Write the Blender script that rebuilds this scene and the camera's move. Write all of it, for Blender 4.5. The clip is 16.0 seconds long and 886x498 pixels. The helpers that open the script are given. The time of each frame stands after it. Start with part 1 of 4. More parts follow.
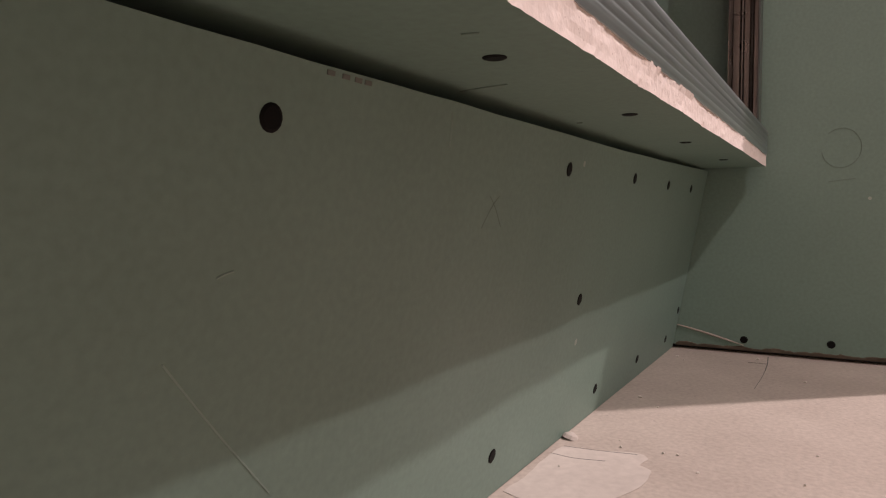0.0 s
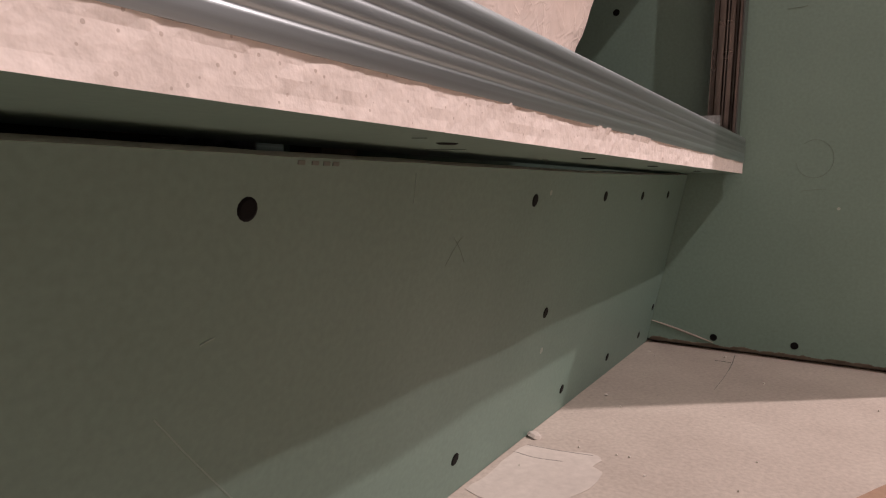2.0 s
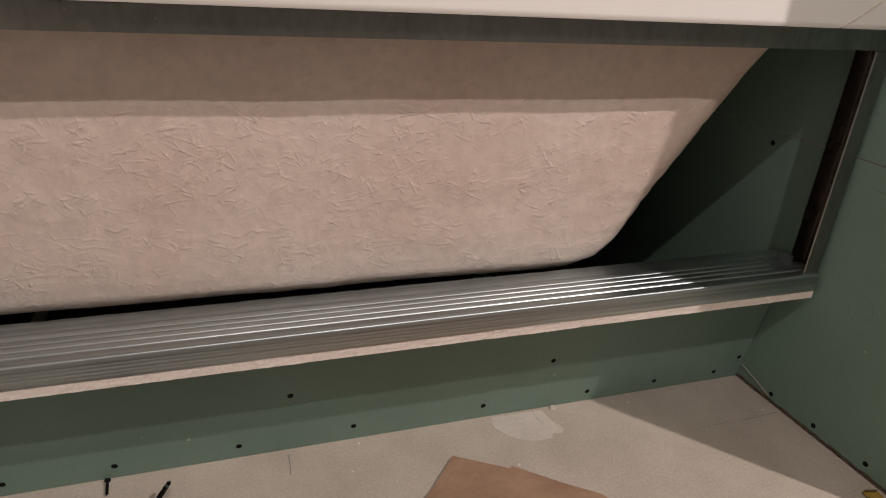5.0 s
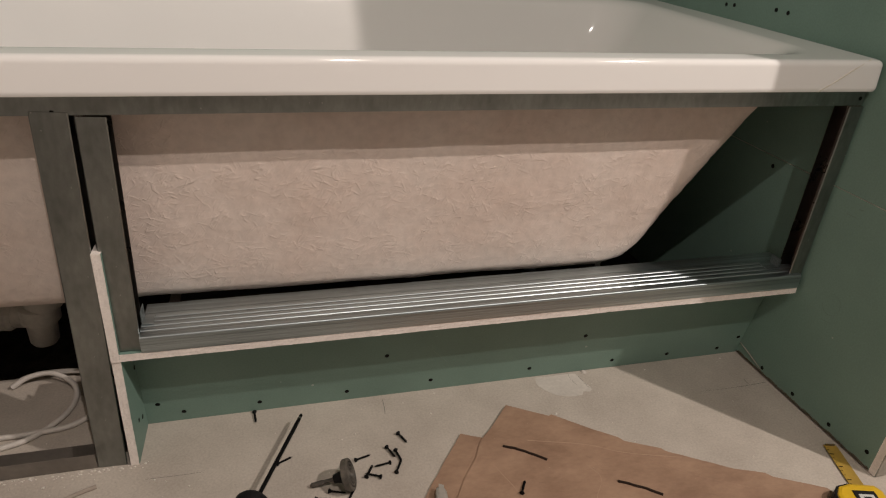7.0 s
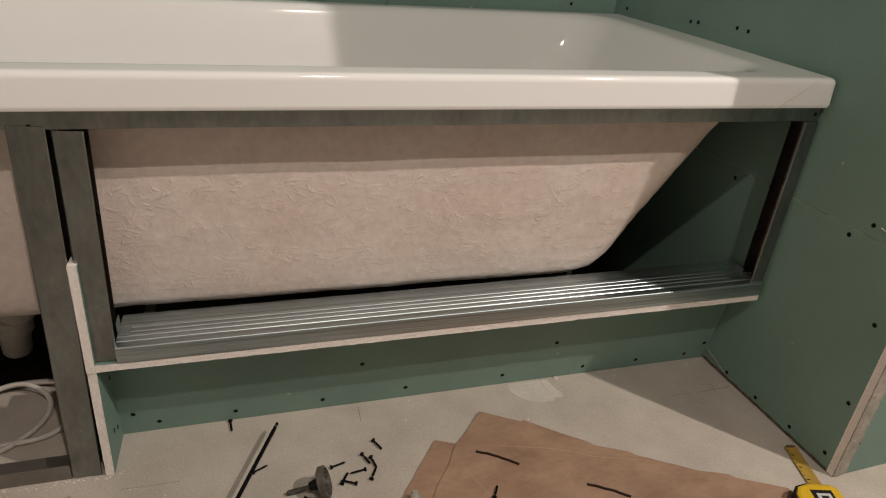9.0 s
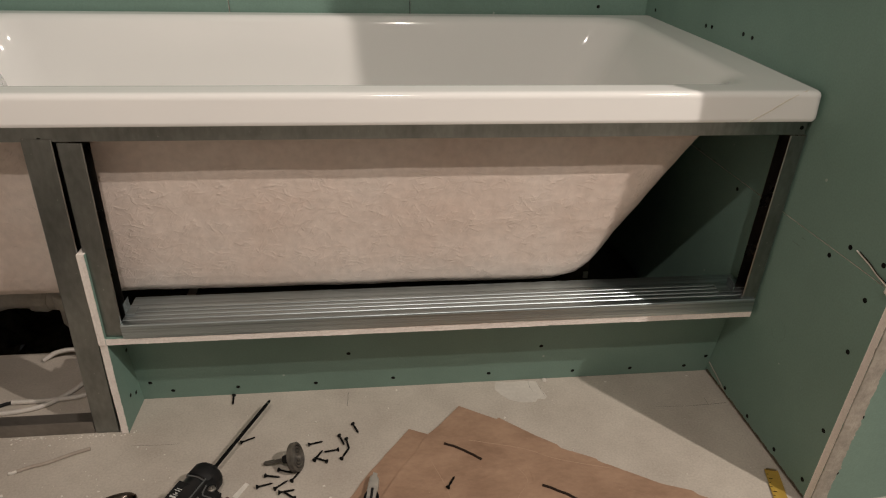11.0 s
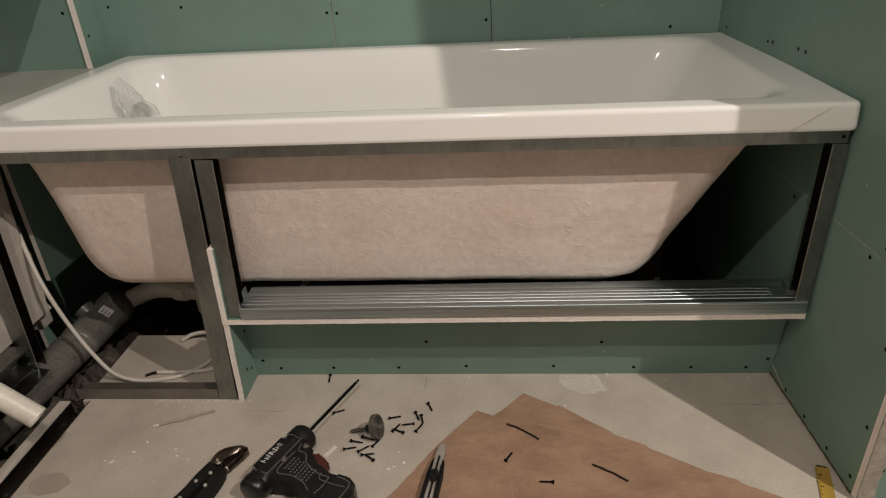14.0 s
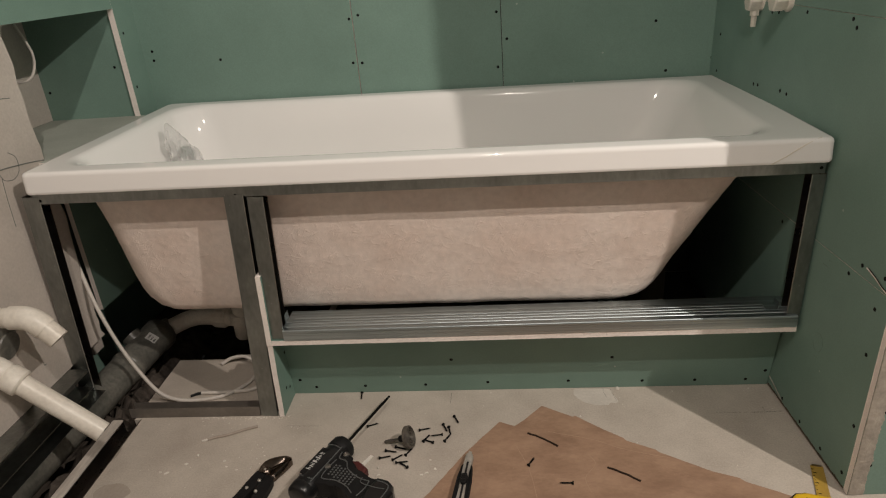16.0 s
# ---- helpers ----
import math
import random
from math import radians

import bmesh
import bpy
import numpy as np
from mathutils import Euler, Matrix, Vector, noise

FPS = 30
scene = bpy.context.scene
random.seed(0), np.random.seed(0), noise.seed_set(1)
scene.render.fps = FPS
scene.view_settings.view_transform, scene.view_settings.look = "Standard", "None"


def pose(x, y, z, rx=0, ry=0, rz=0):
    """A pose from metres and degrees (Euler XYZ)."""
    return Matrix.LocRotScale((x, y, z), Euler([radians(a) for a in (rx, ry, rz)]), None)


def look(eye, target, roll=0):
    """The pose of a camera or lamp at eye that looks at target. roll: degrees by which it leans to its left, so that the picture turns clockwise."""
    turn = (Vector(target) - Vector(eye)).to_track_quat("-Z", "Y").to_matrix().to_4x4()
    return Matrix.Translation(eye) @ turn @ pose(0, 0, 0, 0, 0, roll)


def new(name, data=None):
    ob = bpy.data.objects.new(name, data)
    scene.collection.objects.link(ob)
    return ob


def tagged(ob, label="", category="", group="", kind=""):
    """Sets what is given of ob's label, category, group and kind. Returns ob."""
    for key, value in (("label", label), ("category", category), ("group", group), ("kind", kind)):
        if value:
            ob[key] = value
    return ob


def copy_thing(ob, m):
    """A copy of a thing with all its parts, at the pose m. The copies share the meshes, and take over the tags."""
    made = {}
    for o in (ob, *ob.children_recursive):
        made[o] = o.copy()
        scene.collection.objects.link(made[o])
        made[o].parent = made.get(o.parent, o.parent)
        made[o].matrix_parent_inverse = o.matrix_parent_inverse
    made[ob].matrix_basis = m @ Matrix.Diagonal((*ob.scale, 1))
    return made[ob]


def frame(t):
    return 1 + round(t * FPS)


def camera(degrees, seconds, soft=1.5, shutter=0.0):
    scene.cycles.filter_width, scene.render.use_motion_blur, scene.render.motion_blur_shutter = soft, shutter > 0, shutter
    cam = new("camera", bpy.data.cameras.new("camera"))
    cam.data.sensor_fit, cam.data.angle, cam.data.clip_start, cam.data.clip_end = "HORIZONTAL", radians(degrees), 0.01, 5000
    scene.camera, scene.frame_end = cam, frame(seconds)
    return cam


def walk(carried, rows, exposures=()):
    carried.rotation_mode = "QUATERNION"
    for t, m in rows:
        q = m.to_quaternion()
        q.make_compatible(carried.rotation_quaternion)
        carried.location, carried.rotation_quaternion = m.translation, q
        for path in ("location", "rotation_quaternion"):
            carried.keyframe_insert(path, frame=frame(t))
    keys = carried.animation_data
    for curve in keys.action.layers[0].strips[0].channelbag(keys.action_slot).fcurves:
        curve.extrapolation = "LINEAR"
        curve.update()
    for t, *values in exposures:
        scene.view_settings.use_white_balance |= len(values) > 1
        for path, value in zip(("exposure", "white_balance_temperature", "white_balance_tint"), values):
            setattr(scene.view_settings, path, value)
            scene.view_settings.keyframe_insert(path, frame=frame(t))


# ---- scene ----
cam = camera(68.6, 16.0, 1.15)
PATH = [
    (0, (-0.806, -0.167, 0.161), (0.901, 0.87, 0.057), -0.4),
    (0.5, (-0.806, -0.166, 0.162), (0.903, 0.867, 0.053), -0.8),
    (1, (-0.805, -0.168, 0.16), (0.909, 0.857, 0.055), -0.5),
    (1.5, (-0.807, -0.17, 0.166), (0.906, 0.857, 0.059), 0.2),
    (2, (-0.823, -0.197, 0.199), (0.875, 0.837, -0.015), 1.2),
    (2.5, (-0.865, -0.254, 0.26), (0.757, 0.846, -0.136), 2.6),
    (3, (-0.888, -0.357, 0.313), (0.519, 0.97, -0.194), 2.5),
    (3.5, (-0.851, -0.457, 0.406), (0.265, 1.084, -0.209), 3.1),
    (4, (-0.825, -0.559, 0.501), (0.123, 1.051, -0.212), 3.7),
    (4.5, (-0.809, -0.665, 0.59), (-0.118, 1.041, -0.193), 3.4),
    (7, (-0.939, -0.96, 0.842), (-0.478, 0.743, -0.1), 3.1),
    (7.5, (-0.947, -0.971, 0.861), (-0.431, 0.728, -0.06), 3.9),
    (8, (-0.948, -0.975, 0.861), (-0.432, 0.723, -0.061), 3.9),
    (8.5, (-0.944, -0.978, 0.858), (-0.415, 0.718, -0.061), 4.1),
    (9, (-0.939, -0.98, 0.86), (-0.409, 0.714, -0.061), 4.0),
    (11.5, (-0.646, -1.102, 0.938), (-0.566, 0.643, -0.036), -0.7),
    (12, (-0.621, -1.129, 0.944), (-0.605, 0.632, -0.004), -2.1),
    (12.5, (-0.599, -1.151, 0.958), (-0.667, 0.608, 0.008), -2.6),
    (13, (-0.601, -1.168, 0.96), (-0.726, 0.59, 0.014), -3.2),
    (13.5, (-0.597, -1.197, 0.967), (-0.767, 0.566, 0.037), -4.0),
    (14, (-0.6, -1.235, 0.974), (-0.783, 0.535, 0.06), -3.9),
    (14.5, (-0.609, -1.284, 0.988), (-0.803, 0.507, 0.121), -3.8),
    (15, (-0.618, -1.331, 1.01), (-0.8, 0.475, 0.17), -3.7),
    (15.5, (-0.624, -1.361, 1.024), (-0.813, 0.448, 0.193), -4.0),
    (16, (-0.638, -1.38, 1.025), (-0.823, 0.436, 0.207), -4.7),
]
walk(cam, [(t, look(eye, target, roll)) for t, eye, target, roll in PATH],
     [(0, 0.6, 6550, 31), (1.6, 0.6, 6550, 31), (2.4, 0.38, 6550, 26), (3.5, 0.08, 6550, 21), (4.6, 0.0, 6500, 18), (7, 0.0, 6500, 13), (12, 0.0, 6500, 10), (16, 0.0, 6500, 10)])


# ---- light ----
def ceiling_lamp(name, x, y, power):
    data = bpy.data.lights.new(name, "SPOT")
    data.energy, data.color, data.shadow_soft_size = power, (1.0, 0.89, 0.795), 0.018
    data.spot_size, data.spot_blend = radians(170), 0.25
    lamp = new(name, data)
    lamp.matrix_world = pose(x, y, 2.47)
    return lamp


LAMP_A, LAMP_B = (0.92, -1.36), (-0.60, -1.6)
ceiling_lamp("lamp_light", *LAMP_A, 168)
ceiling_lamp("lamp_light", *LAMP_B, 74)
world = bpy.data.worlds.new("world")
scene.world = world
world.use_nodes = True
world.node_tree.nodes["Background"].inputs[0].default_value = (0.02, 0.019, 0.018, 1)
world.node_tree.nodes["Background"].inputs[1].default_value = 0.3


# ---- materials ----
def material(name, color, rough=0.6, metal=0.0, dark=None, scale=6.0, grain=120.0, amount=0.35, bump=0.15, spread=0.0, stretch=None, coat=0.0, vary=0.06, ridged=False, speck=None):
    """Two scales of noise: large stains between color and dark, fine grain in relief and gloss."""
    mat = bpy.data.materials.new(name)
    mat.use_nodes = True
    tree = mat.node_tree
    n, link = tree.nodes, tree.links
    bsdf = n["Principled BSDF"]
    bsdf.inputs["Metallic"].default_value = metal
    bsdf.inputs["Coat Weight"].default_value = coat
    bsdf.inputs["Coat Roughness"].default_value = 0.08
    place = n.new("ShaderNodeTexCoord")
    map_ = n.new("ShaderNodeMapping")
    link.new(place.outputs["Object"], map_.inputs["Vector"])
    if stretch:
        map_.inputs["Scale"].default_value = stretch
    dark = dark or tuple(c * 0.72 for c in color)
    big = n.new("ShaderNodeTexNoise")
    big.inputs["Scale"].default_value, big.inputs["Detail"].default_value = scale, 6
    big.inputs["Roughness"].default_value = 0.62
    link.new(map_.outputs[0], big.inputs["Vector"])
    ramp = n.new("ShaderNodeMapRange")
    ramp.inputs["From Min"].default_value, ramp.inputs["From Max"].default_value = 0.36, 0.68
    ramp.inputs["To Min"].default_value, ramp.inputs["To Max"].default_value = 0.0, amount
    link.new(big.outputs["Fac"], ramp.inputs["Value"])
    mix = n.new("ShaderNodeMix")
    mix.data_type = "RGBA"
    mix.inputs[6].default_value, mix.inputs[7].default_value = (*color, 1), (*dark, 1)
    link.new(ramp.outputs[0], mix.inputs[0])
    out = mix.outputs[2]
    fine = n.new("ShaderNodeTexNoise")
    fine.inputs["Scale"].default_value, fine.inputs["Detail"].default_value = grain, 3
    link.new(map_.outputs[0], fine.inputs["Vector"])
    hue = n.new("ShaderNodeMapRange")
    hue.inputs["From Min"].default_value, hue.inputs["From Max"].default_value = 0.3, 0.7
    hue.inputs["To Min"].default_value, hue.inputs["To Max"].default_value = 1 - vary, 1 + vary
    link.new(fine.outputs["Fac"], hue.inputs["Value"])
    tint = n.new("ShaderNodeHueSaturation")
    link.new(out, tint.inputs["Color"])
    link.new(hue.outputs[0], tint.inputs["Value"])
    out = tint.outputs[0]
    if speck:
        cells = n.new("ShaderNodeTexVoronoi")
        cells.inputs["Scale"].default_value = speck[0]
        link.new(map_.outputs[0], cells.inputs["Vector"])
        near = n.new("ShaderNodeMath")
        near.operation, near.inputs[1].default_value = "LESS_THAN", speck[1]
        link.new(cells.outputs["Distance"], near.inputs[0])
        dots = n.new("ShaderNodeMix")
        dots.data_type = "RGBA"
        link.new(near.outputs[0], dots.inputs[0])
        link.new(out, dots.inputs[6])
        dots.inputs[7].default_value = (*speck[2], 1)
        out = dots.outputs[2]
    if spread:
        info = n.new("ShaderNodeObjectInfo")
        shift = n.new("ShaderNodeMapRange")
        shift.inputs["To Min"].default_value, shift.inputs["To Max"].default_value = 1 - spread, 1 + spread
        link.new(info.outputs["Random"], shift.inputs["Value"])
        vary = n.new("ShaderNodeHueSaturation")
        link.new(out, vary.inputs["Color"])
        link.new(shift.outputs[0], vary.inputs["Value"])
        out = vary.outputs[0]
    link.new(out, bsdf.inputs["Base Color"])
    gloss = n.new("ShaderNodeMapRange")
    gloss.inputs["To Min"].default_value, gloss.inputs["To Max"].default_value = max(0.02, rough - 0.08), min(1, rough + 0.1)
    link.new(big.outputs["Fac"], gloss.inputs["Value"])
    link.new(gloss.outputs[0], bsdf.inputs["Roughness"])
    if bump:
        relief = n.new("ShaderNodeBump")
        relief.inputs["Strength"].default_value, relief.inputs["Distance"].default_value = bump, 0.002
        height = fine.outputs["Fac"]
        if ridged:
            total = None
            for turn, size, low in ((24, (46, 46, 190), 0.60), (-33, (52, 52, 205), 0.575), (-58, (55, 55, 210), 0.61), (-8, (42, 42, 170), 0.60), (62, (55, 55, 205), 0.625)):
                spin = n.new("ShaderNodeMapping")
                spin.vector_type = "TEXTURE"
                spin.inputs["Rotation"].default_value = (0, radians(turn), 0)
                link.new(place.outputs["Object"], spin.inputs["Vector"])
                wide = n.new("ShaderNodeMapping")
                wide.inputs["Scale"].default_value = size
                link.new(spin.outputs[0], wide.inputs["Vector"])
                fibre = n.new("ShaderNodeTexNoise")
                fibre.inputs["Scale"].default_value, fibre.inputs["Detail"].default_value = 1.0, 1.2
                fibre.inputs["Distortion"].default_value = 0.35
                link.new(wide.outputs[0], fibre.inputs["Vector"])
                line = n.new("ShaderNodeMapRange")
                line.inputs["From Min"].default_value, line.inputs["From Max"].default_value = low, low + 0.12
                link.new(fibre.outputs["Fac"], line.inputs["Value"])
                if total is None:
                    total = line.outputs[0]
                else:
                    more = n.new("ShaderNodeMath")
                    more.operation = "ADD"
                    link.new(total, more.inputs[0])
                    link.new(line.outputs[0], more.inputs[1])
                    total = more.outputs[0]
            patch = n.new("ShaderNodeTexNoise")
            patch.inputs["Scale"].default_value, patch.inputs["Detail"].default_value = 26, 3
            link.new(place.outputs["Object"], patch.inputs["Vector"])
            where = n.new("ShaderNodeMapRange")
            where.inputs["From Min"].default_value, where.inputs["From Max"].default_value = 0.40, 0.62
            where.inputs["To Min"].default_value, where.inputs["To Max"].default_value = 0.07, 0.22
            link.new(patch.outputs["Fac"], where.inputs["Value"])
            add = n.new("ShaderNodeMath")
            add.operation = "MULTIPLY_ADD"
            link.new(total, add.inputs[0])
            link.new(where.outputs[0], add.inputs[1])
            soft_ = n.new("ShaderNodeMath")
            soft_.operation, soft_.inputs[1].default_value = "MULTIPLY_ADD", 0.35
            link.new(fine.outputs["Fac"], soft_.inputs[0])
            link.new(patch.outputs["Fac"], soft_.inputs[2])
            link.new(soft_.outputs[0], add.inputs[2])
            height = add.outputs[0]
        link.new(height, relief.inputs["Height"])
        link.new(relief.outputs[0], bsdf.inputs["Normal"])
    return mat


GREEN = material("green_plasterboard", (0.187, 0.294, 0.248), 0.5, dark=(0.148, 0.235, 0.196), scale=3.0, grain=300, amount=0.75, bump=0.03, spread=0.04, speck=(13, 0.035, (0.36, 0.42, 0.38)))
GYPSUM = material("gypsum_core", (0.84, 0.775, 0.725), 0.9, scale=40, grain=260, bump=0.25, dark=(0.70, 0.63, 0.58), speck=(300, 0.13, (0.60, 0.53, 0.48)))
FLOOR = material("floor_board", (0.50, 0.452, 0.393), 0.8, dark=(0.375, 0.328, 0.282), scale=6, grain=260, amount=0.85, bump=0.2, vary=0.09, speck=(60, 0.06, (0.37, 0.33, 0.29)))
PLASTER = material("beige_plaster", (0.50, 0.455, 0.41), 0.85, dark=(0.41, 0.37, 0.33), scale=5, grain=180, amount=0.6, bump=0.25)
CEILING = material("pale_ceiling", (0.58, 0.57, 0.55), 0.9, scale=3, grain=160, bump=0.1)
ENAMEL = material("white_acrylic", (0.86, 0.85, 0.835), 0.075, scale=1.5, grain=60, amount=0.0, bump=0.0, vary=0.0, coat=0.0)
ENAMEL.node_tree.nodes["Principled BSDF"].inputs["Specular IOR Level"].default_value = 0.4
SHELL = material("cream_fibre_backing", (0.73, 0.635, 0.575), 0.60, dark=(0.66, 0.53, 0.46), scale=6, grain=70, amount=0.7, bump=0.85, ridged=True)
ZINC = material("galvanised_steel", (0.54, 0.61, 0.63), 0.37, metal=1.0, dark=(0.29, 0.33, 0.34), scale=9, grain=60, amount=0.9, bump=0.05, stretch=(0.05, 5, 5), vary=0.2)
# darker copy of the steel: posts, wall channel and the rim-shaded rail
ZINC_DARK = material("galvanised_steel_dark", (0.305, 0.318, 0.306), 0.32, metal=1.0, dark=(0.205, 0.213, 0.204), scale=14, grain=70, amount=0.8, bump=0.04, stretch=(1.6, 1.6, 0.7), vary=0.1, speck=(55, 0.05, (0.5, 0.5, 0.48)))
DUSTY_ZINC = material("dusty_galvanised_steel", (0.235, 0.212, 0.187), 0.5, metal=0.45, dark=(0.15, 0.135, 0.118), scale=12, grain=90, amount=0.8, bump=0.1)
SCREW = material("black_screw", (0.003, 0.003, 0.003), 0.6, metal=0.0, bump=0.0)
RUST = material("dark_slot", (0.03, 0.02, 0.015), 0.9, bump=0.0)
CARD = material("cardboard", (0.36, 0.232, 0.155), 0.62, dark=(0.245, 0.148, 0.096), scale=7, grain=70, amount=0.95, bump=0.25, stretch=(1.4, 2.4, 1), speck=(38, 0.04, (0.42, 0.30, 0.21)))
GREY_PVC = material("grey_drain_pipe", (0.075, 0.077, 0.068), 0.34, dark=(0.27, 0.255, 0.22), scale=11, grain=110, amount=0.42, bump=0.2, vary=0.2)
WHITE_PVC = material("white_plastic_pipe", (0.76, 0.73, 0.66), 0.35, dark=(0.5, 0.44, 0.36), scale=12, grain=120, amount=0.5, bump=0.05)
CABLE = material("white_cable", (0.62, 0.58, 0.53), 0.5, bump=0.0)
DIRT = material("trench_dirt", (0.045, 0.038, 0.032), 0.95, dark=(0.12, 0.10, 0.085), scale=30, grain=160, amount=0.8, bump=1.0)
BLACK = material("black_rubber", (0.007, 0.007, 0.0075), 0.62, scale=20, grain=220, bump=0.2)
DARK_GREY = material("dark_grey_plastic", (0.008, 0.0083, 0.009), 0.3, scale=20, grain=220, bump=0.08)
RED = material("red_plastic", (0.075, 0.014, 0.013), 0.45, bump=0.0)
STEEL = material("worn_steel", (0.35, 0.33, 0.31), 0.3, metal=1.0, dark=(0.16, 0.15, 0.14), scale=40, grain=160, amount=0.8, bump=0.1)
YELLOW = material("yellow_plastic", (0.68, 0.43, 0.02), 0.4, scale=10, grain=160, bump=0.05)
LABEL = material("pale_label", (0.6, 0.6, 0.58), 0.5, bump=0.0)
CHROME = material("chrome", (0.75, 0.75, 0.75), 0.1, metal=1.0, bump=0.0)
CRUMB = material("gypsum_crumb", (0.70, 0.66, 0.60), 0.9, bump=0.0)
# near black: painted shade under the bath, less bounce from unseen walls
SHADE_WALL = material("shade_dark_wall", (0.065, 0.063, 0.06), 0.9, scale=4, grain=150, bump=0.2)
PALE = material("filler_smear", (0.56, 0.52, 0.468), 0.85, scale=20, grain=150, bump=0.1)
PAPER = material("dusty_board_paper", (0.40, 0.42, 0.375), 0.85, dark=(0.33, 0.35, 0.31), scale=6, grain=200, amount=0.8, bump=0.1)
# dark tone paints the shade on the floor beneath the bath
SHADE_FLOOR = material("shade_dark_floor", (0.085, 0.08, 0.074), 0.9, scale=8, grain=120, bump=0.3)
TRIM = material("grey_moulding", (0.10, 0.105, 0.105), 0.45, bump=0.0)
for dull, level in ((SCREW, 0.15), (RUST, 0.1), (BLACK, 0.3), (DARK_GREY, 0.4), (DIRT, 0.1)):
    dull.node_tree.nodes["Principled BSDF"].inputs["Specular IOR Level"].default_value = level
PALE_DUST = material("pale_dusty_steel", (0.58, 0.53, 0.47), 0.75, dark=(0.36, 0.32, 0.28), scale=16, grain=120, amount=0.9, bump=0.2, stretch=(3, 0.6, 3))
# the posts' steel in a darker tone, painting shade inside the profiles
INNER_SHADE = material("shaded_inner_steel", (0.22, 0.20, 0.185), 0.28, metal=1.0, dark=(0.13, 0.118, 0.108), scale=12, grain=90, amount=0.8, bump=0.05)
PENCIL = material("pencil_mark", (0.15, 0.165, 0.15), 0.8, bump=0.0)


# ---- builders ----
def finish(bm, name, mats, parent=None, label="", smooth=False):
    mesh = bpy.data.meshes.new(name)
    bmesh.ops.recalc_face_normals(bm, faces=bm.faces)
    if smooth:
        for f in bm.faces:
            f.smooth = True
        for e in bm.edges:
            if len(e.link_faces) == 2 and e.calc_face_angle(0) > 0.7:
                e.smooth = False
    bm.to_mesh(mesh)
    bm.free()
    for m in mats if isinstance(mats, (list, tuple)) else [mats]:
        mesh.materials.append(m)
    ob = new(name, mesh)
    if parent:
        ob.parent = parent
    if label:
        ob["label"] = label
    return ob


def part(name, bm, mat, parent, label="", smooth=False):
    return finish(bm, name, mat, parent, label, smooth)


def thing(name, m, label, category, group=""):
    ob = new(name)
    ob.empty_display_size = 0.02
    ob.matrix_world = m
    return tagged(ob, label, category, group)


def box(bm, x0, x1, y0, y1, z0, z1, bevel=0.0, m=None):
    made = bmesh.ops.create_cube(bm, size=1, matrix=Matrix.Translation(((x0 + x1) / 2, (y0 + y1) / 2, (z0 + z1) / 2)) @ Matrix.Diagonal((x1 - x0, y1 - y0, z1 - z0, 1)))
    verts = made["verts"]
    if bevel:
        edges = list({e for v in verts for e in v.link_edges})
        out = bmesh.ops.bevel(bm, geom=edges, offset=bevel, segments=2, profile=0.5, affect="EDGES")
        verts = list({v for v in out["verts"]} | {v for v in verts if v.is_valid})
    if m:
        bmesh.ops.transform(bm, matrix=m, verts=[v for v in verts if v.is_valid])
    return bm


def cube(x0, x1, y0, y1, z0, z1, bevel=0.0):
    return box(bmesh.new(), x0, x1, y0, y1, z0, z1, bevel)


def rings(bm, loops, cap0=True, cap1=True, closed=True):
    """Skin between point loops of one length."""
    rows = [[bm.verts.new(p) for p in loop] for loop in loops]
    count = len(rows[0])
    for a, b in zip(rows, rows[1:]):
        for i in range(count if closed else count - 1):
            j = (i + 1) % count
            bm.faces.new((a[i], a[j], b[j], b[i]))
    if cap0:
        bm.faces.new(rows[0][::-1])
    if cap1:
        bm.faces.new(rows[-1])
    return bm


def turned(bm, p0, p1, profile, seg=16):
    """A body turned about the line p0 to p1; profile of (share of the length, radius)."""
    p0, p1 = Vector(p0), Vector(p1)
    q = (p1 - p0).to_track_quat("Z", "Y").to_matrix()
    loops = []
    for s, r in profile:
        c = p0 + (p1 - p0) * s
        loops.append([c + q @ Vector((r * math.cos(a), r * math.sin(a), 0)) for a in (2 * math.pi * k / seg for k in range(seg))])
    return rings(bm, loops)


def rod(bm, p0, p1, r0, r1=None, seg=12):
    return turned(bm, p0, p1, ((0, r0), (1, r0 if r1 is None else r1)), seg)


def spline(points, steps=8):
    """Smooth line through the points."""
    pts = [Vector(p) for p in points]
    pts = [2 * pts[0] - pts[1]] + pts + [2 * pts[-1] - pts[-2]]
    out = []
    for a, b, c, d in zip(pts, pts[1:], pts[2:], pts[3:]):
        for k in range(steps):
            t = k / steps
            out.append(0.5 * (2 * b + (c - a) * t + (2 * a - 5 * b + 4 * c - d) * t * t + (3 * b - a - 3 * c + d) * t ** 3))
    return out + [pts[-2]]


def hose(bm, points, r, seg=10, steps=8):
    line = spline(points, steps)
    loops, up = [], Vector((0.13, 0.21, 1)).normalized()
    for i, p in enumerate(line):
        d = (line[min(i + 1, len(line) - 1)] - line[max(i - 1, 0)]).normalized()
        u = (up - d * up.dot(d)).normalized()
        v = d.cross(u)
        up = u
        loops.append([p + r * (math.cos(a) * u + math.sin(a) * v) for a in (2 * math.pi * k / seg for k in range(seg))])
    return rings(bm, loops)


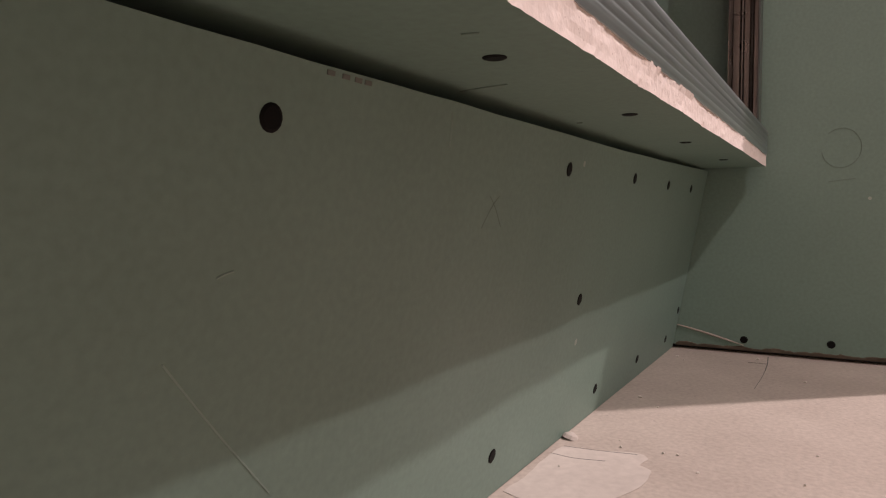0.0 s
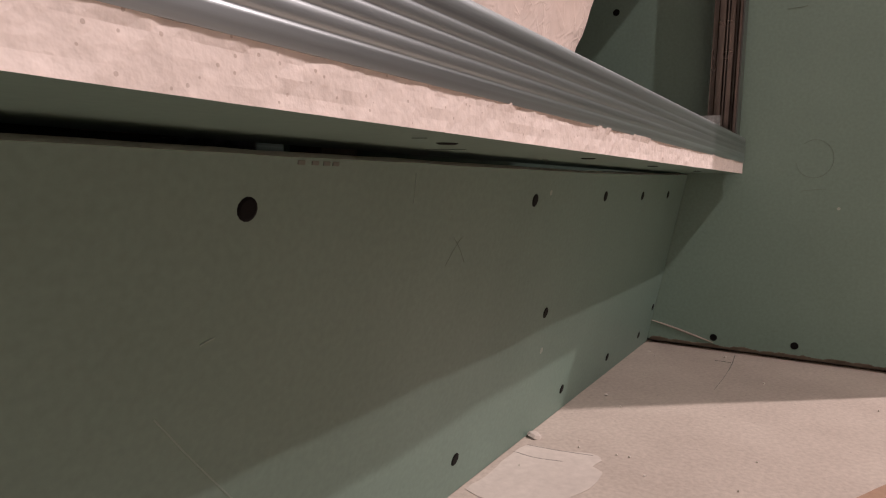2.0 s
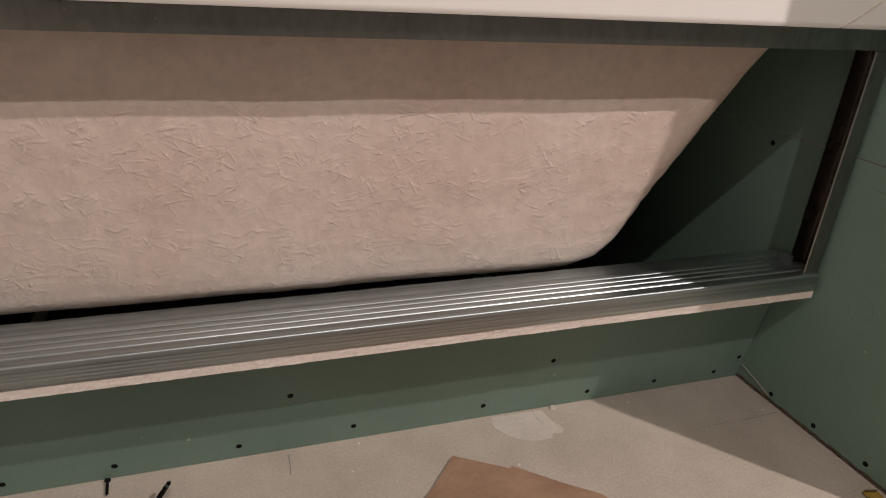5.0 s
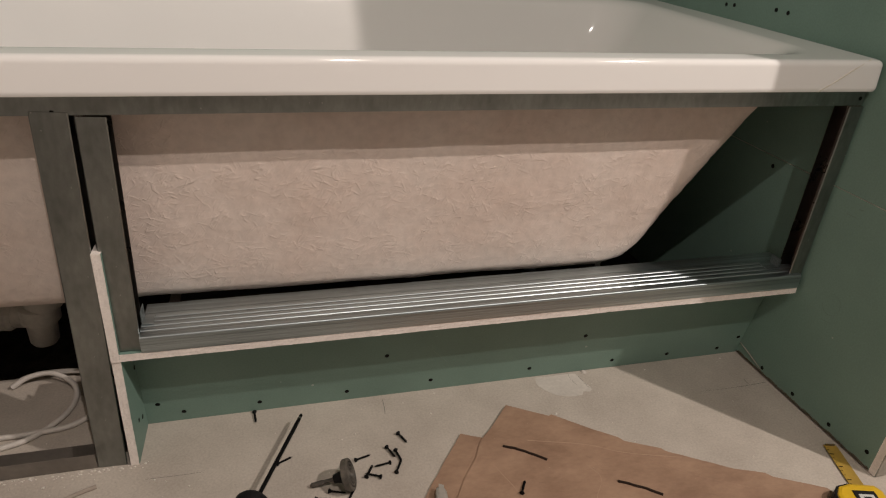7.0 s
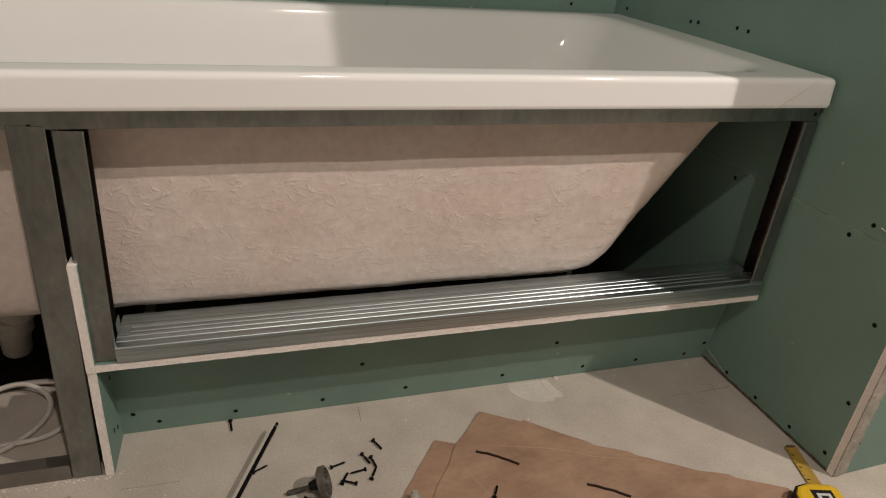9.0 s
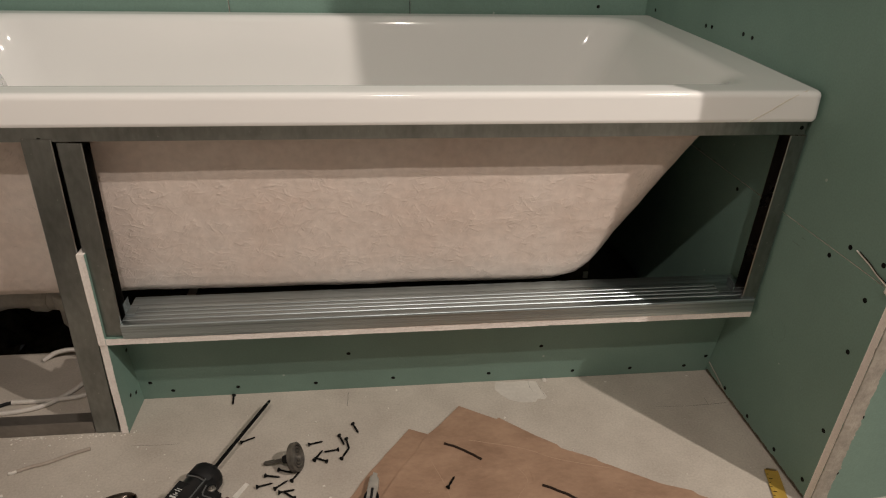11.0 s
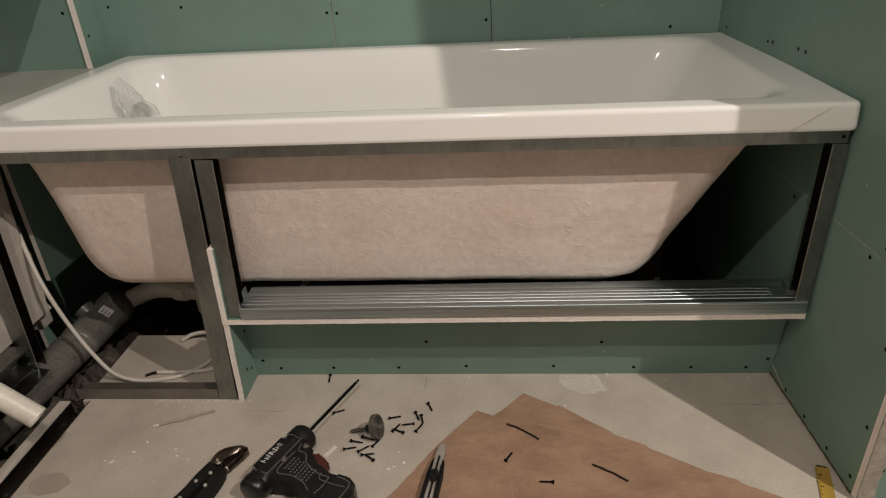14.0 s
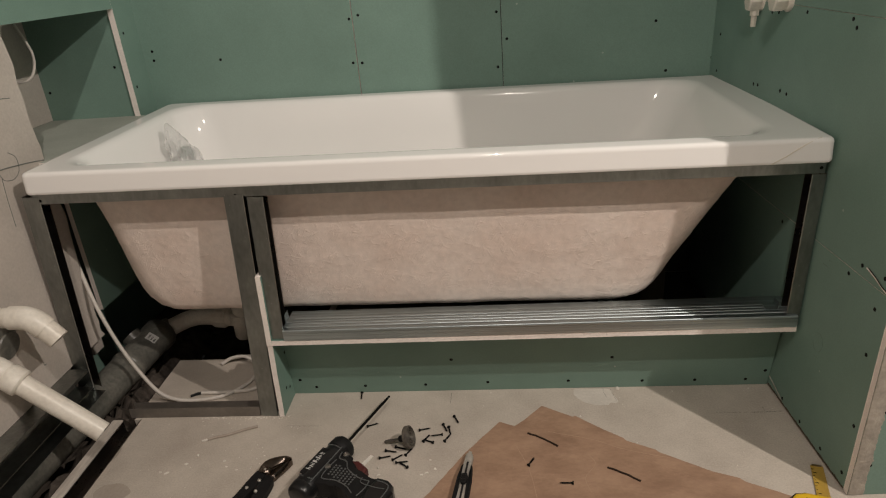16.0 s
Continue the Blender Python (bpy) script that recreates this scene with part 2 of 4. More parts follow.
def plate(bm, outline, z0, z1, bevel=0.0):
    """A flat outline raised from z0 to z1, its rims rounded."""
    top = [(x, y, z1) for x, y in outline]
    low = [(x, y, z0) for x, y in outline]
    start = len(bm.edges)
    rings(bm, [low, top])
    if bevel:
        edges = [e for e in list(bm.edges)[start:] if abs(e.verts[0].co.z - e.verts[1].co.z) < 1e-6]
        bmesh.ops.bevel(bm, geom=edges, offset=bevel, segments=2, profile=0.5, affect="EDGES")
    return bm


def oblong(x0, x1, y0, y1, r, z, seg=6):
    """A rectangle with round corners at height z."""
    out = []
    for cx, cy, a0 in ((x1 - r, y1 - r, 0), (x0 + r, y1 - r, 90), (x0 + r, y0 + r, 180), (x1 - r, y0 + r, 270)):
        for k in range(seg + 1):
            a = radians(a0 + 90 * k / seg)
            out.append(Vector((cx + r * math.cos(a), cy + r * math.sin(a), z)))
    return out


def rolled(profile, length, axis, origin):
    """A rolled sheet profile (open line of 2D points) with 1 mm thickness, drawn out along an axis ('x' or 'z')."""
    bm = bmesh.new()
    pts = [Vector((a, b)) for a, b in profile]
    inner = []
    for i, p in enumerate(pts):
        d = (pts[min(i + 1, len(pts) - 1)] - pts[max(i - 1, 0)]).normalized()
        inner.append(p + Vector((-d.y, d.x)) * 0.0009)
    loop = pts + inner[::-1]
    ends = []
    for s in (0, length):
        ends.append([Vector((s, p.x, p.y)) if axis == "x" else Vector((p.x, p.y, s)) for p in loop])
    rings(bm, ends)
    bmesh.ops.translate(bm, vec=origin, verts=bm.verts)
    return bm


def ribbed(width, ribs, depth=0.0015, share=0.35):
    """Soft grooves rolled into a profile's face, as offsets (across, in)."""
    out = [(0.0, 0.0)]
    step = width / (ribs + 1)
    for k in range(1, ribs + 1):
        c, h = k * step, step * share / 2
        for q in range(7):
            u = -1 + q / 3
            out.append((c + h * u, depth * (0.5 + 0.5 * math.cos(math.pi * u)) ** 0.7))
    return out + [(width, 0.0)]


# one dark countersunk head, shared by all screws in the boards
def head_mesh():
    bm = bmesh.new()
    turned(bm, (0, 0, -0.0015), (0, 0, 0.0004), ((0, 0.0042), (0.8, 0.0042), (1, 0.0032)), 14)
    mesh = bpy.data.meshes.new("screw")
    bm.to_mesh(mesh)
    bm.free()
    mesh.materials.append(SCREW)
    return mesh


HEAD = head_mesh()


def screw(parent, place, toward, size=1.0):
    ob = new("screw", HEAD)
    q = Vector(toward).to_track_quat("Z", "Y").to_matrix().to_4x4()
    ob.parent = parent
    ob.matrix_basis = Matrix.Translation(place) @ q @ Matrix.Diagonal((size, size, size, 1))
    return ob


def film_material():
    mat = bpy.data.materials.new("clear_plastic_film")
    mat.use_nodes = True
    bsdf = mat.node_tree.nodes["Principled BSDF"]
    bsdf.inputs["Base Color"].default_value = (0.75, 0.75, 0.74, 1)
    bsdf.inputs["Roughness"].default_value = 0.18
    bsdf.inputs["Alpha"].default_value = 0.42
    return mat


CLEAR = film_material()


def board(name, x0, x1, y0, y1, z0, z1, parent=None, label="", face=GREEN):
    """A plasterboard piece: paper on its two large sides, bare core on the cut edges."""
    bm = cube(x0, x1, y0, y1, z0, z1)
    dims = (x1 - x0, y1 - y0, z1 - z0)
    thin = dims.index(min(dims))
    bm.normal_update()
    for f in bm.faces:
        f.material_index = 0 if abs(f.normal[thin]) > 0.9 else 1
    return finish(bm, name, [face, GYPSUM], parent, label)


def torn_board(name, x0, x1, y0, y1, z0, z1, edge, parent=None, label="", seed=0.0, tear=0.0016):
    """A board whose cut edge ('y0') is crumbled; divided along its longest side."""
    bm = bmesh.new()
    dims = (x1 - x0, y1 - y0, z1 - z0)
    long = dims.index(max(dims))
    thin = dims.index(min(dims))
    n, k = int(dims[long] / 0.004), 4
    lo, hi = Vector((x0, y0, z0)), Vector((x1, y1, z1))
    loops = []
    for i in range(n + 1):
        s = lo[long] + dims[long] * i / n
        loop = []
        for j in range(k + 1):
            p = Vector((0, y0, 0))
            p[long] = s
            p[thin] = lo[thin] + dims[thin] * j / k
            d = 0.5 * noise.noise((s * 70, j * 1.7, seed)) + 0.5 * noise.noise((s * 230, j * 2.9, seed + 5)) + 0.9 * noise.noise((s * 12, 0, seed + 9)) - 2.2 * max(0, noise.noise((s * 24, j * 0.4, seed + 3)) - 0.42)
            p.y += tear * (d - 0.3) * (1.3 if j in (0, k) else 0.8)
            loop.append(p)
        for t in (hi[thin], lo[thin]):
            p = Vector((0, y1, 0))
            p[long], p[thin] = s, t
            loop.append(p)
        loops.append(loop)
    rings(bm, loops)
    bm.normal_update()
    for f in bm.faces:
        f.material_index = 0 if abs(f.normal[thin]) > 0.8 else 1
    return finish(bm, name, [GREEN, GYPSUM], parent, label)


# ---- the room ----
def structure(name, bm, mats, label, category, parent=None):
    return tagged(finish(bm, name, mats, parent), label, category, kind="structure")


def rough_ground():
    """Uneven rubble at the bottom of the trench."""
    bm = bmesh.new()
    nx, ny = 40, 150
    rows = []
    for i in range(ny + 1):
        y = -2.8 + 3.55 * i / ny
        row = []
        for j in range(nx + 1):
            x = -2.1 + 0.5 * j / nx
            p = Vector((x * 18, y * 18, 0))
            z = -0.085 + 0.03 * noise.noise(p) + 0.014 * noise.noise(p * 3.1) + 0.088 * max(0, 1 - abs(x + 1.682) / 0.05) ** 0.7 * (0.8 + 0.5 * noise.noise(p * 2.3))
            row.append((x, y, z))
        rows.append(row)
    rings(bm, rows, False, False, False)
    return bm


BACK, LEFT, STUB, TOP = 0.625, -1.72, -0.365, 2.5
floor_slab = cube(-1.582, 1.5, -2.8, -0.098, -0.05, 0.0)
box(floor_slab, -1.60, 1.5, -0.098, 0.172, -0.05, 0.0)
box(floor_slab, -1.215, 1.5, 0.172, BACK + 0.1, -0.05, 0.0)
floor = structure("floor", floor_slab, FLOOR, "grey-beige dusty gypsum fibre floor boards", "floor")
trench = structure("ground", rough_ground(), DIRT, "dark dirty trench bottom beside the floor boards", "ground")
ceiling = structure("ceiling", cube(-2.2, 1.6, -2.9, BACK + 0.2, TOP, TOP + 0.1), CEILING, "plain unpainted ceiling", "ceiling")
# dark core stands in for shade where the green sheets leave it bare
wall_north = structure("wall_north", cube(-2.1, 0.10, BACK + 0.0125, BACK + 0.12, -0.05, TOP), SHADE_WALL, "green moisture-proof plasterboard wall behind the bathtub, bare part darkened for shade", "wall")
wall_east = structure("wall_east", cube(0.0125, 0.10, -0.352, BACK + 0.12, -0.05, TOP), SHADE_WALL, "green plasterboard side wall at the head of the bathtub", "wall")
wall_stub = structure("wall_east_2", cube(0.10, 1.5, -0.352, -0.25, -0.05, TOP), GYPSUM, "green plasterboard wall round the corner", "wall")
# unseen walls close the room, kept near black to cut bounced light
structure("wall_east_3", cube(1.5, 1.6, -2.8, -0.25, -0.05, TOP), SHADE_WALL, "plain unseen wall kept dark to cut bounced light", "wall")
structure("wall_south", cube(-1.84, 1.6, -2.9, -2.8, -0.10, TOP), SHADE_WALL, "plain unseen wall kept dark to cut bounced light", "wall")

# beige plaster wall on the left with a broken end
def broken_wall():
    bm = bmesh.new()
    loops = []
    steps = 60
    for i in range(steps + 1):
        z = 0.165 + (TOP - 0.165) * (i / steps) ** 1.8
        cut = 0.05 - 0.10 * max(0, z - 0.86) + 0.012 * noise.noise((z * 14, 3.1, 0)) + 0.006 * noise.noise((z * 55, 1.1, 2)) if z > 0.655 else 0.052 + 0.012 * noise.noise((z * 9, 7.7, 0)) + 0.008 * noise.noise((z * 40, 1.1, 2))
        loops.append([(LEFT, -2.8, z), (LEFT, cut, z), (LEFT - 0.022, cut + 0.006 * noise.noise((z * 30, 8, 1)), z), (LEFT - 0.12, cut - 0.005, z), (LEFT - 0.12, -2.8, z)])
    return rings(bm, loops)


wall_west = structure("wall_west", broken_wall(), PLASTER, "beige plaster wall with a broken ragged end", "wall")
structure("wall_west_2", cube(-2.2, -2.1, -2.8, BACK + 0.12, -0.10, TOP), PLASTER, "rough plaster behind the opened wall", "wall")

# plasterboard sheets of the back and side walls, with open joints
SEAMS = (-2.1, -1.055, -0.618, 0.02)
for x0, x1 in zip(SEAMS, SEAMS[1:]):
    # sheets start at 0.52; below them the core's colour gives the bath's shade
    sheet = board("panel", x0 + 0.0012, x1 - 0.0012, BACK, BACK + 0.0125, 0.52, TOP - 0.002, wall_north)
    for x, z in ((-1.069, 0.753), (-1.041, 0.751), (-1.065, 0.879), (-1.037, 0.888), (-0.632, 0.713), (-0.603, 0.792), (-0.631, 0.869), (-0.140, 0.671), (-0.176, 0.813), (-1.479, 0.789), (-1.690, 0.800), (-1.689, 0.827), (-0.010, 0.70), (-0.010, 0.86),
                 (-1.46, 0.98), (-1.05, 1.02), (-0.60, 1.0), (-0.15, 0.98)):
        if x0 < x < x1:
            screw(sheet, (x, BACK - 0.0002, z), (0, -1, 0))
for z0, z1 in ((0.0, 0.430), (0.430, 0.874), (0.874, TOP)):
    sheet = board("panel", 0.0, 0.0125, -0.352, BACK - 0.0005, z0 + (0.005 if z0 == 0 else 0.0006), z1 - 0.0006, wall_east)
    for y, z in ((-0.078, 0.016), (-0.164, 0.018), (-0.255, 0.021), (-0.336, 0.032), (-0.337, 0.148), (-0.322, 0.300), (-0.220, 0.417), (-0.254, 0.450), (-0.315, 0.392), (0.060, 0.411), (-0.322, 0.457),
                 (0.315, 0.679), (0.290, 0.681), (0.170, 0.689), (0.138, 0.688), (-0.071, 0.865), (-0.087, 0.851), (0.571, 0.771), (0.570, 0.671), (0.267, 0.852), (0.233, 0.854), (0.103, 0.864)):
        if z0 < z < z1:
            screw(sheet, (-0.0002, y, z), (-1, 0, 0))
for wall in (wall_east, wall_stub):
    wall.matrix_basis = pose(0, 0, 0, 0, 1.1, 2.4)
for z0, z1 in ((0.0, 0.444), (0.447, TOP)):
    sheet = board("panel", 0.0008, 1.49, -0.3645, -0.352, z0 + 0.001, z1 - 0.001, wall_stub)
    for x, z in ((0.03, 0.075), (0.03, 0.20), (0.032, 0.34), (0.03, 0.53)):
        if z0 < z < z1:
            screw(sheet, (x, -0.3647, z), (0, -1, 0))

DIRTY = material("brown_dirt_line", (0.065, 0.046, 0.030), 0.9, dark=(0.13, 0.11, 0.08), scale=30, grain=120, amount=0.9, bump=0.2)
FILLER = material("crumbled_corner_filler", (0.40, 0.36, 0.31), 0.9, dark=(0.27, 0.245, 0.21), scale=45, grain=160, amount=0.9, bump=0.6)


def ragged(low, high, seed, rough_):
    """Points along a ragged line from low to high, with a sideways wander."""
    count = int((high - low) / 0.004)
    return [(low + (high - low) * k / count, rough_ * (noise.noise((k * 0.21, seed, 0)) + 0.6 * noise.noise((k * 0.83, seed, 3)))) for k in range(count + 1)]


dirt = bmesh.new()
rings(dirt, [[(0.0, y, 0.004), (-0.0008, y, 0.004), (-0.0008, y, 0.0068 + w), (0.0, y, 0.0076 + w)] for y, w in ragged(-0.350, -0.004, 2.0, 0.0028)])
finish(dirt, "dirt_line", DIRTY, wall_east, "brown dirt along the wall's foot")
peel = bmesh.new()
rings(peel, [[(-0.0002, y, z - h), (-0.0016, y, z), (-0.0002, y, z + h)] for y, z, h in ((-0.004, 0.0285, 0.0004), (-0.020, 0.025, 0.0012), (-0.040, 0.020, 0.0015), (-0.060, 0.0145, 0.0013), (-0.078, 0.0095, 0.0004))])
finish(peel, "paper_peel", FILLER, wall_east, "raised pale paper tear near the floor")
strip = bmesh.new()
rings(strip, [[(0.0012 + 0.3 * w, -0.3640, z), (0.0016 + 0.3 * w, -0.3660 - 0.1 * abs(w), z), (0.016, -0.3664 - 0.2 * abs(w), z), (0.031 + w, -0.3652, z), (0.032 + w, -0.3640, z)] for z, w in ragged(0.002, 0.438, 5.0, 0.004)])
finish(strip, "corner_filler", FILLER, wall_stub, "crumbly grey filler along the wall corner")

structure("ground_2", cube(-1.62, -1.20, 0.15, BACK + 0.1, -0.14, -0.10), DIRT, "dark pit behind the floor boards under the bath", "ground")
# thin dark slab added to keep the space under the bath dim
finish(cube(-1.19, 0.0, 0.035, BACK, 0.0002, 0.004), "shade_slab", SHADE_FLOOR, floor, "dark slab added under the bath to deepen its shade")
# hairline cracks and joints in the floor
for p0, p1, r in (((-0.786, -0.012), (-0.787, -0.052), 0.0005), ((-0.155, -0.105), (-0.075, -0.107), 0.00025), ((-0.075, -0.107), (-0.004, -0.104), 0.0005), ((-0.043, -0.105), (-0.043, -0.088), 0.0004), ((-1.19, -0.13), (-1.10, -0.132), 0.0003)):
    crack = bmesh.new()
    hose(crack, [(p0[0], p0[1], 0.0), ((p0[0] + p1[0]) / 2 + 0.0006, (p0[1] + p1[1]) / 2 - 0.0006, 0.0), (p1[0], p1[1], 0.0)], r, 5, 5)
    finish(crack, "crack", PENCIL, floor)

# recess in the left wall, above the bath's end
recess = tagged(thing("wall_recess", pose(0, 0, 0), "open plasterboard recess in the wall with a torn white edge", "niche"), kind="structure")
board("side_panel", -2.1, LEFT - 0.001, 0.5275, 0.540, 0.64, 0.972, recess)
torn = board("front_panel", LEFT - 0.017, LEFT, 0.520, BACK, 0.643, 2.49, recess)
board("lower_panel", LEFT - 0.0325, LEFT - 0.02, 0.112, BACK, 0.212, 0.641, recess)
board("inner_panel", -1.872, -1.86, 0.16, BACK, -0.05, 0.60, recess)
board("shelf", -2.1, -1.678, 0.03, 0.527, 0.642, 0.654, recess, face=PAPER)
board("top_panel", -2.1, LEFT - 0.013, 0.03, 0.527, 0.968, 0.980, recess)
board("upper_panel", LEFT - 0.0125, LEFT, 0.035, 0.5195, 0.961, 2.49, recess)
board("back_panel", -2.02, -2.008, 0.03, 0.527, 0.655, 0.967, recess, face=PLASTER)
for y, z in ((0.545, 0.892), (0.543, 0.737)):
    screw(torn, (LEFT + 0.0002, y, z), (1, 0, 0))
for x, z in ((-1.99, 0.738), (-1.765, 0.80)):
    screw(recess, (x, 0.5273, z), (0, -1, 0))
loop_cable = thing("cable", pose(0, 0, 0), "white cable looping out of the wall recess", "cable")
part("sheath", hose(bmesh.new(), [(-1.86, 0.25, 0.972), (-1.88, 0.24, 0.90), (-1.87, 0.22, 0.835), (-1.84, 0.22, 0.815), (-1.81, 0.23, 0.83), (-1.80, 0.24, 0.88), (-1.83, 0.25, 0.95), (-1.84, 0.25, 0.972)], 0.0035), CABLE, loop_cable, smooth=True)


# ---- bathtub ----
tub = thing("bathtub", pose(0, 0, 0, 0, 0.55, 0), "white acrylic bathtub with a cream fibre underside, unpanelled", "bathtub")


def tub_rim():
    """Apron, flat rim and basin in one skin."""
    loops = []
    x0, x1, y0, y1, low, top = -1.680, 0.006, -0.107, BACK - 0.006, 0.603, 0.6520
    def ring(inset, z, r):
        return oblong(x0 + inset, x1 - inset, y0 + inset, y1 - inset, max(r, 0.004), z, 8)
    loops.append(ring(0.006, low + 0.001, 0.010))
    loops.append(ring(0.002, low, 0.012))
    loops.append(ring(0.0, low + 0.004, 0.013))
    loops.append(ring(0.0001, low + 0.007, 0.013))
    loops.append(ring(0.0010, top - 0.0105, 0.014))
    loops.append(ring(0.0011, top - 0.008, 0.014))
    loops.append(ring(0.0022, top - 0.0035, 0.015))
    loops.append(ring(0.0050, top - 0.0010, 0.016))
    loops.append(ring(0.010, top, 0.017))
    loops.append(ring(0.014, top + 0.00005, 0.019))
    # basin: x left, x right, y front, y back, corner, z
    for a, b, c, d, r, z in ((-1.632, -0.071, -0.066, 0.578, 0.073, 0.6524), (-1.628, -0.075, -0.062, 0.574, 0.075, 0.6522), (-1.621, -0.083, -0.055, 0.567, 0.08, 0.6510), (-1.615, -0.091, -0.048, 0.561, 0.085, 0.6465), (-1.606, -0.100, -0.042, 0.555, 0.09, 0.638),
                             (-1.586, -0.150, -0.022, 0.545, 0.10, 0.56), (-1.570, -0.215, -0.008, 0.533, 0.11, 0.45), (-1.556, -0.275, 0.004, 0.523, 0.12, 0.36), (-1.545, -0.310, 0.016, 0.524, 0.13, 0.315),
                             (-1.505, -0.355, 0.045, 0.495, 0.12, 0.283), (-1.44, -0.42, 0.10, 0.44, 0.10, 0.270)):
        loops.append(oblong(a, b, c, d, r, z, 8))
    return rings(bmesh.new(), loops, False, True)


part("basin", tub_rim(), ENAMEL, tub, "glossy white acrylic rim and basin", True)


def tub_shell():
    loops = []
    rows = ((-1.606, -0.092, -0.040, 0.60, 0.05, 0.602), (-1.602, -0.104, -0.038, 0.59, 0.05, 0.585), (-1.594, -0.136, -0.034, 0.585, 0.055, 0.54), (-1.583, -0.178, -0.028, 0.575, 0.06, 0.47), (-1.571, -0.222, -0.021, 0.565, 0.065, 0.39),
            (-1.563, -0.260, -0.013, 0.555, 0.07, 0.315), (-1.555, -0.277, -0.008, 0.55, 0.07, 0.285), (-1.543, -0.292, -0.002, 0.543, 0.075, 0.262), (-1.527, -0.314, 0.008, 0.533, 0.075, 0.248), (-1.505, -0.338, 0.024, 0.517, 0.07, 0.2405), (-1.47, -0.365, 0.06, 0.49, 0.06, 0.2385))
    fine = []
    for p, q in zip(rows, rows[1:]):
        steps = max(1, round(math.hypot(q[1] - p[1], q[5] - p[5]) / 0.008))
        for k in range(steps):
            fine.append(tuple(a + (b - a) * k / steps for a, b in zip(p, q)))
    fine.append(rows[-1])
    for row in fine:
        base = oblong(*row[:5], row[5], 8)
        dense = []
        for a, b in zip(base, base[1:] + base[:1]):
            n = max(1, round((b - a).length / 0.009)) if (b - a).length > 0.15 else 1
            dense += [a.lerp(b, k / n) for k in range(n)]
        loops.append(dense)
    low = min(len(l) for l in loops)
    if any(len(l) != low for l in loops):
        loops = [[l[int(i * len(l) / low)] for i in range(low)] for l in loops]
    bm = rings(bmesh.new(), loops, False, True)
    bm.normal_update()
    for v in bm.verts:
        p = v.co
        v.co += v.normal * (0.0022 * noise.noise(p * 7) + 0.0009 * noise.noise(p * 24) + 0.0008 * noise.noise(p * 55))
    return bm


part("shell", tub_shell(), SHELL, tub, "wrinkled cream fibre-reinforced underside", True)
# support feet under the shell
for x, y in ((-0.33, 0.42), (-1.40, 0.42)):
    foot = bmesh.new()
    box(foot, x - 0.02, x + 0.02, y - 0.10, y + 0.10, 0.205, 0.236, 0.002)
    ground_z = -0.10 if x < -1.2 else 0.004
    rod(foot, (x, y, ground_z), (x, y, 0.21), 0.008)
    rod(foot, (x, y, ground_z), (x, y, ground_z + 0.012), 0.022)
    part("foot", foot, ZINC, tub)
WOOD = material("dusty_timber", (0.10, 0.07, 0.048), 0.8, dark=(0.06, 0.042, 0.03), scale=14, grain=90, amount=0.8, bump=0.2, stretch=(3, 3, 0.5))
block = bmesh.new()
rings(block, [[(x, 0.325, 0.005), (x, 0.375, 0.005), (x, 0.375, z), (x, 0.325, z)] for x, z in ((-0.246, 0.285), (-0.180, 0.40))])
part("prop", block, WOOD, tub, "dusty dark timber prop under the sloping end")
part("spacer", cube(-0.194, -0.181, 0.320, 0.3248, 0.050, 0.068, 0.001), WHITE_PVC, tub, "small white plastic spacer")
# drain trap under the shell
trap = bmesh.new()
rod(trap, (-1.41, 0.25, 0.10), (-1.41, 0.25, 0.240), 0.034, 0.034, 20)
turned(trap, (-1.425, 0.25, 0.012), (-1.42, 0.25, 0.105), ((0, 0.004), (0.03, 0.022), (0.10, 0.026), (0.6, 0.028), (0.62, 0.036), (0.95, 0.036), (1, 0.03)), 20)
part("trap", trap, WHITE_PVC, tub, "white plastic drain trap", True)
# chipped film line on the rim's end
film = bmesh.new()
hose(film, [(-0.1128, -0.107, 0.6039), (-0.0859, -0.107, 0.6192), (-0.0651, -0.107, 0.6334), (-0.0412, -0.1045, 0.6466), (-0.0212, -0.098, 0.6525)], 0.0011, 6)
part("film_edge", film, WHITE_PVC, tub, "peeling protective film edge")

# ---- plasterboard boxing under the bath ----
kick = thing("kick_panel", pose(0, 0, 0, 10.2, 0, 0), "green plasterboard strip set back under the bath frame", "panel")
sheet_ = bmesh.new()
cuts = [-1.208 + 1.2072 * k / 60 for k in range(61)]
tops = [0.2135 - 0.0046 * min(1, max(0, -x / 0.35)) ** 0.7 + 0.0007 * noise.noise((x * 25, 2, 0)) for x in cuts]
rings(sheet_, [[(x, 0, 0.0006), (x, 0.0125, 0.0006), (x, 0.0125, z), (x, 0, z)] for x, z in zip(cuts, tops)])
sheet_.normal_update()
for f in sheet_.faces:
    f.material_index = 0 if abs(f.normal.y) > 0.9 else 1
finish(sheet_, "sheet", [GREEN, GYPSUM], kick)
for x, z in ((-1.179, 0.050), (-1.140, 0.023), (-1.010, 0.024), (-0.852, 0.024), (-0.691, 0.028), (-0.488, 0.027), (-0.305, 0.022), (-0.177, 0.021), (-0.055, 0.020), (-0.013, 0.048),
             (-0.779, 0.110), (-0.384, 0.105), (-0.677, 0.191), (-0.445, 0.190), (-0.303, 0.191), (-0.187, 0.190), (-0.08, 0.190), (-0.92, 0.191), (-1.12, 0.191)):
    screw(kick, (x, -0.0002, z), (0, -1, 0), 1.0)
FAINT = material("faint_pencil", (0.175, 0.245, 0.21), 0.8, bump=0.0)
SCUFF = material("pale_scuff", (0.27, 0.37, 0.325), 0.8, bump=0.0)
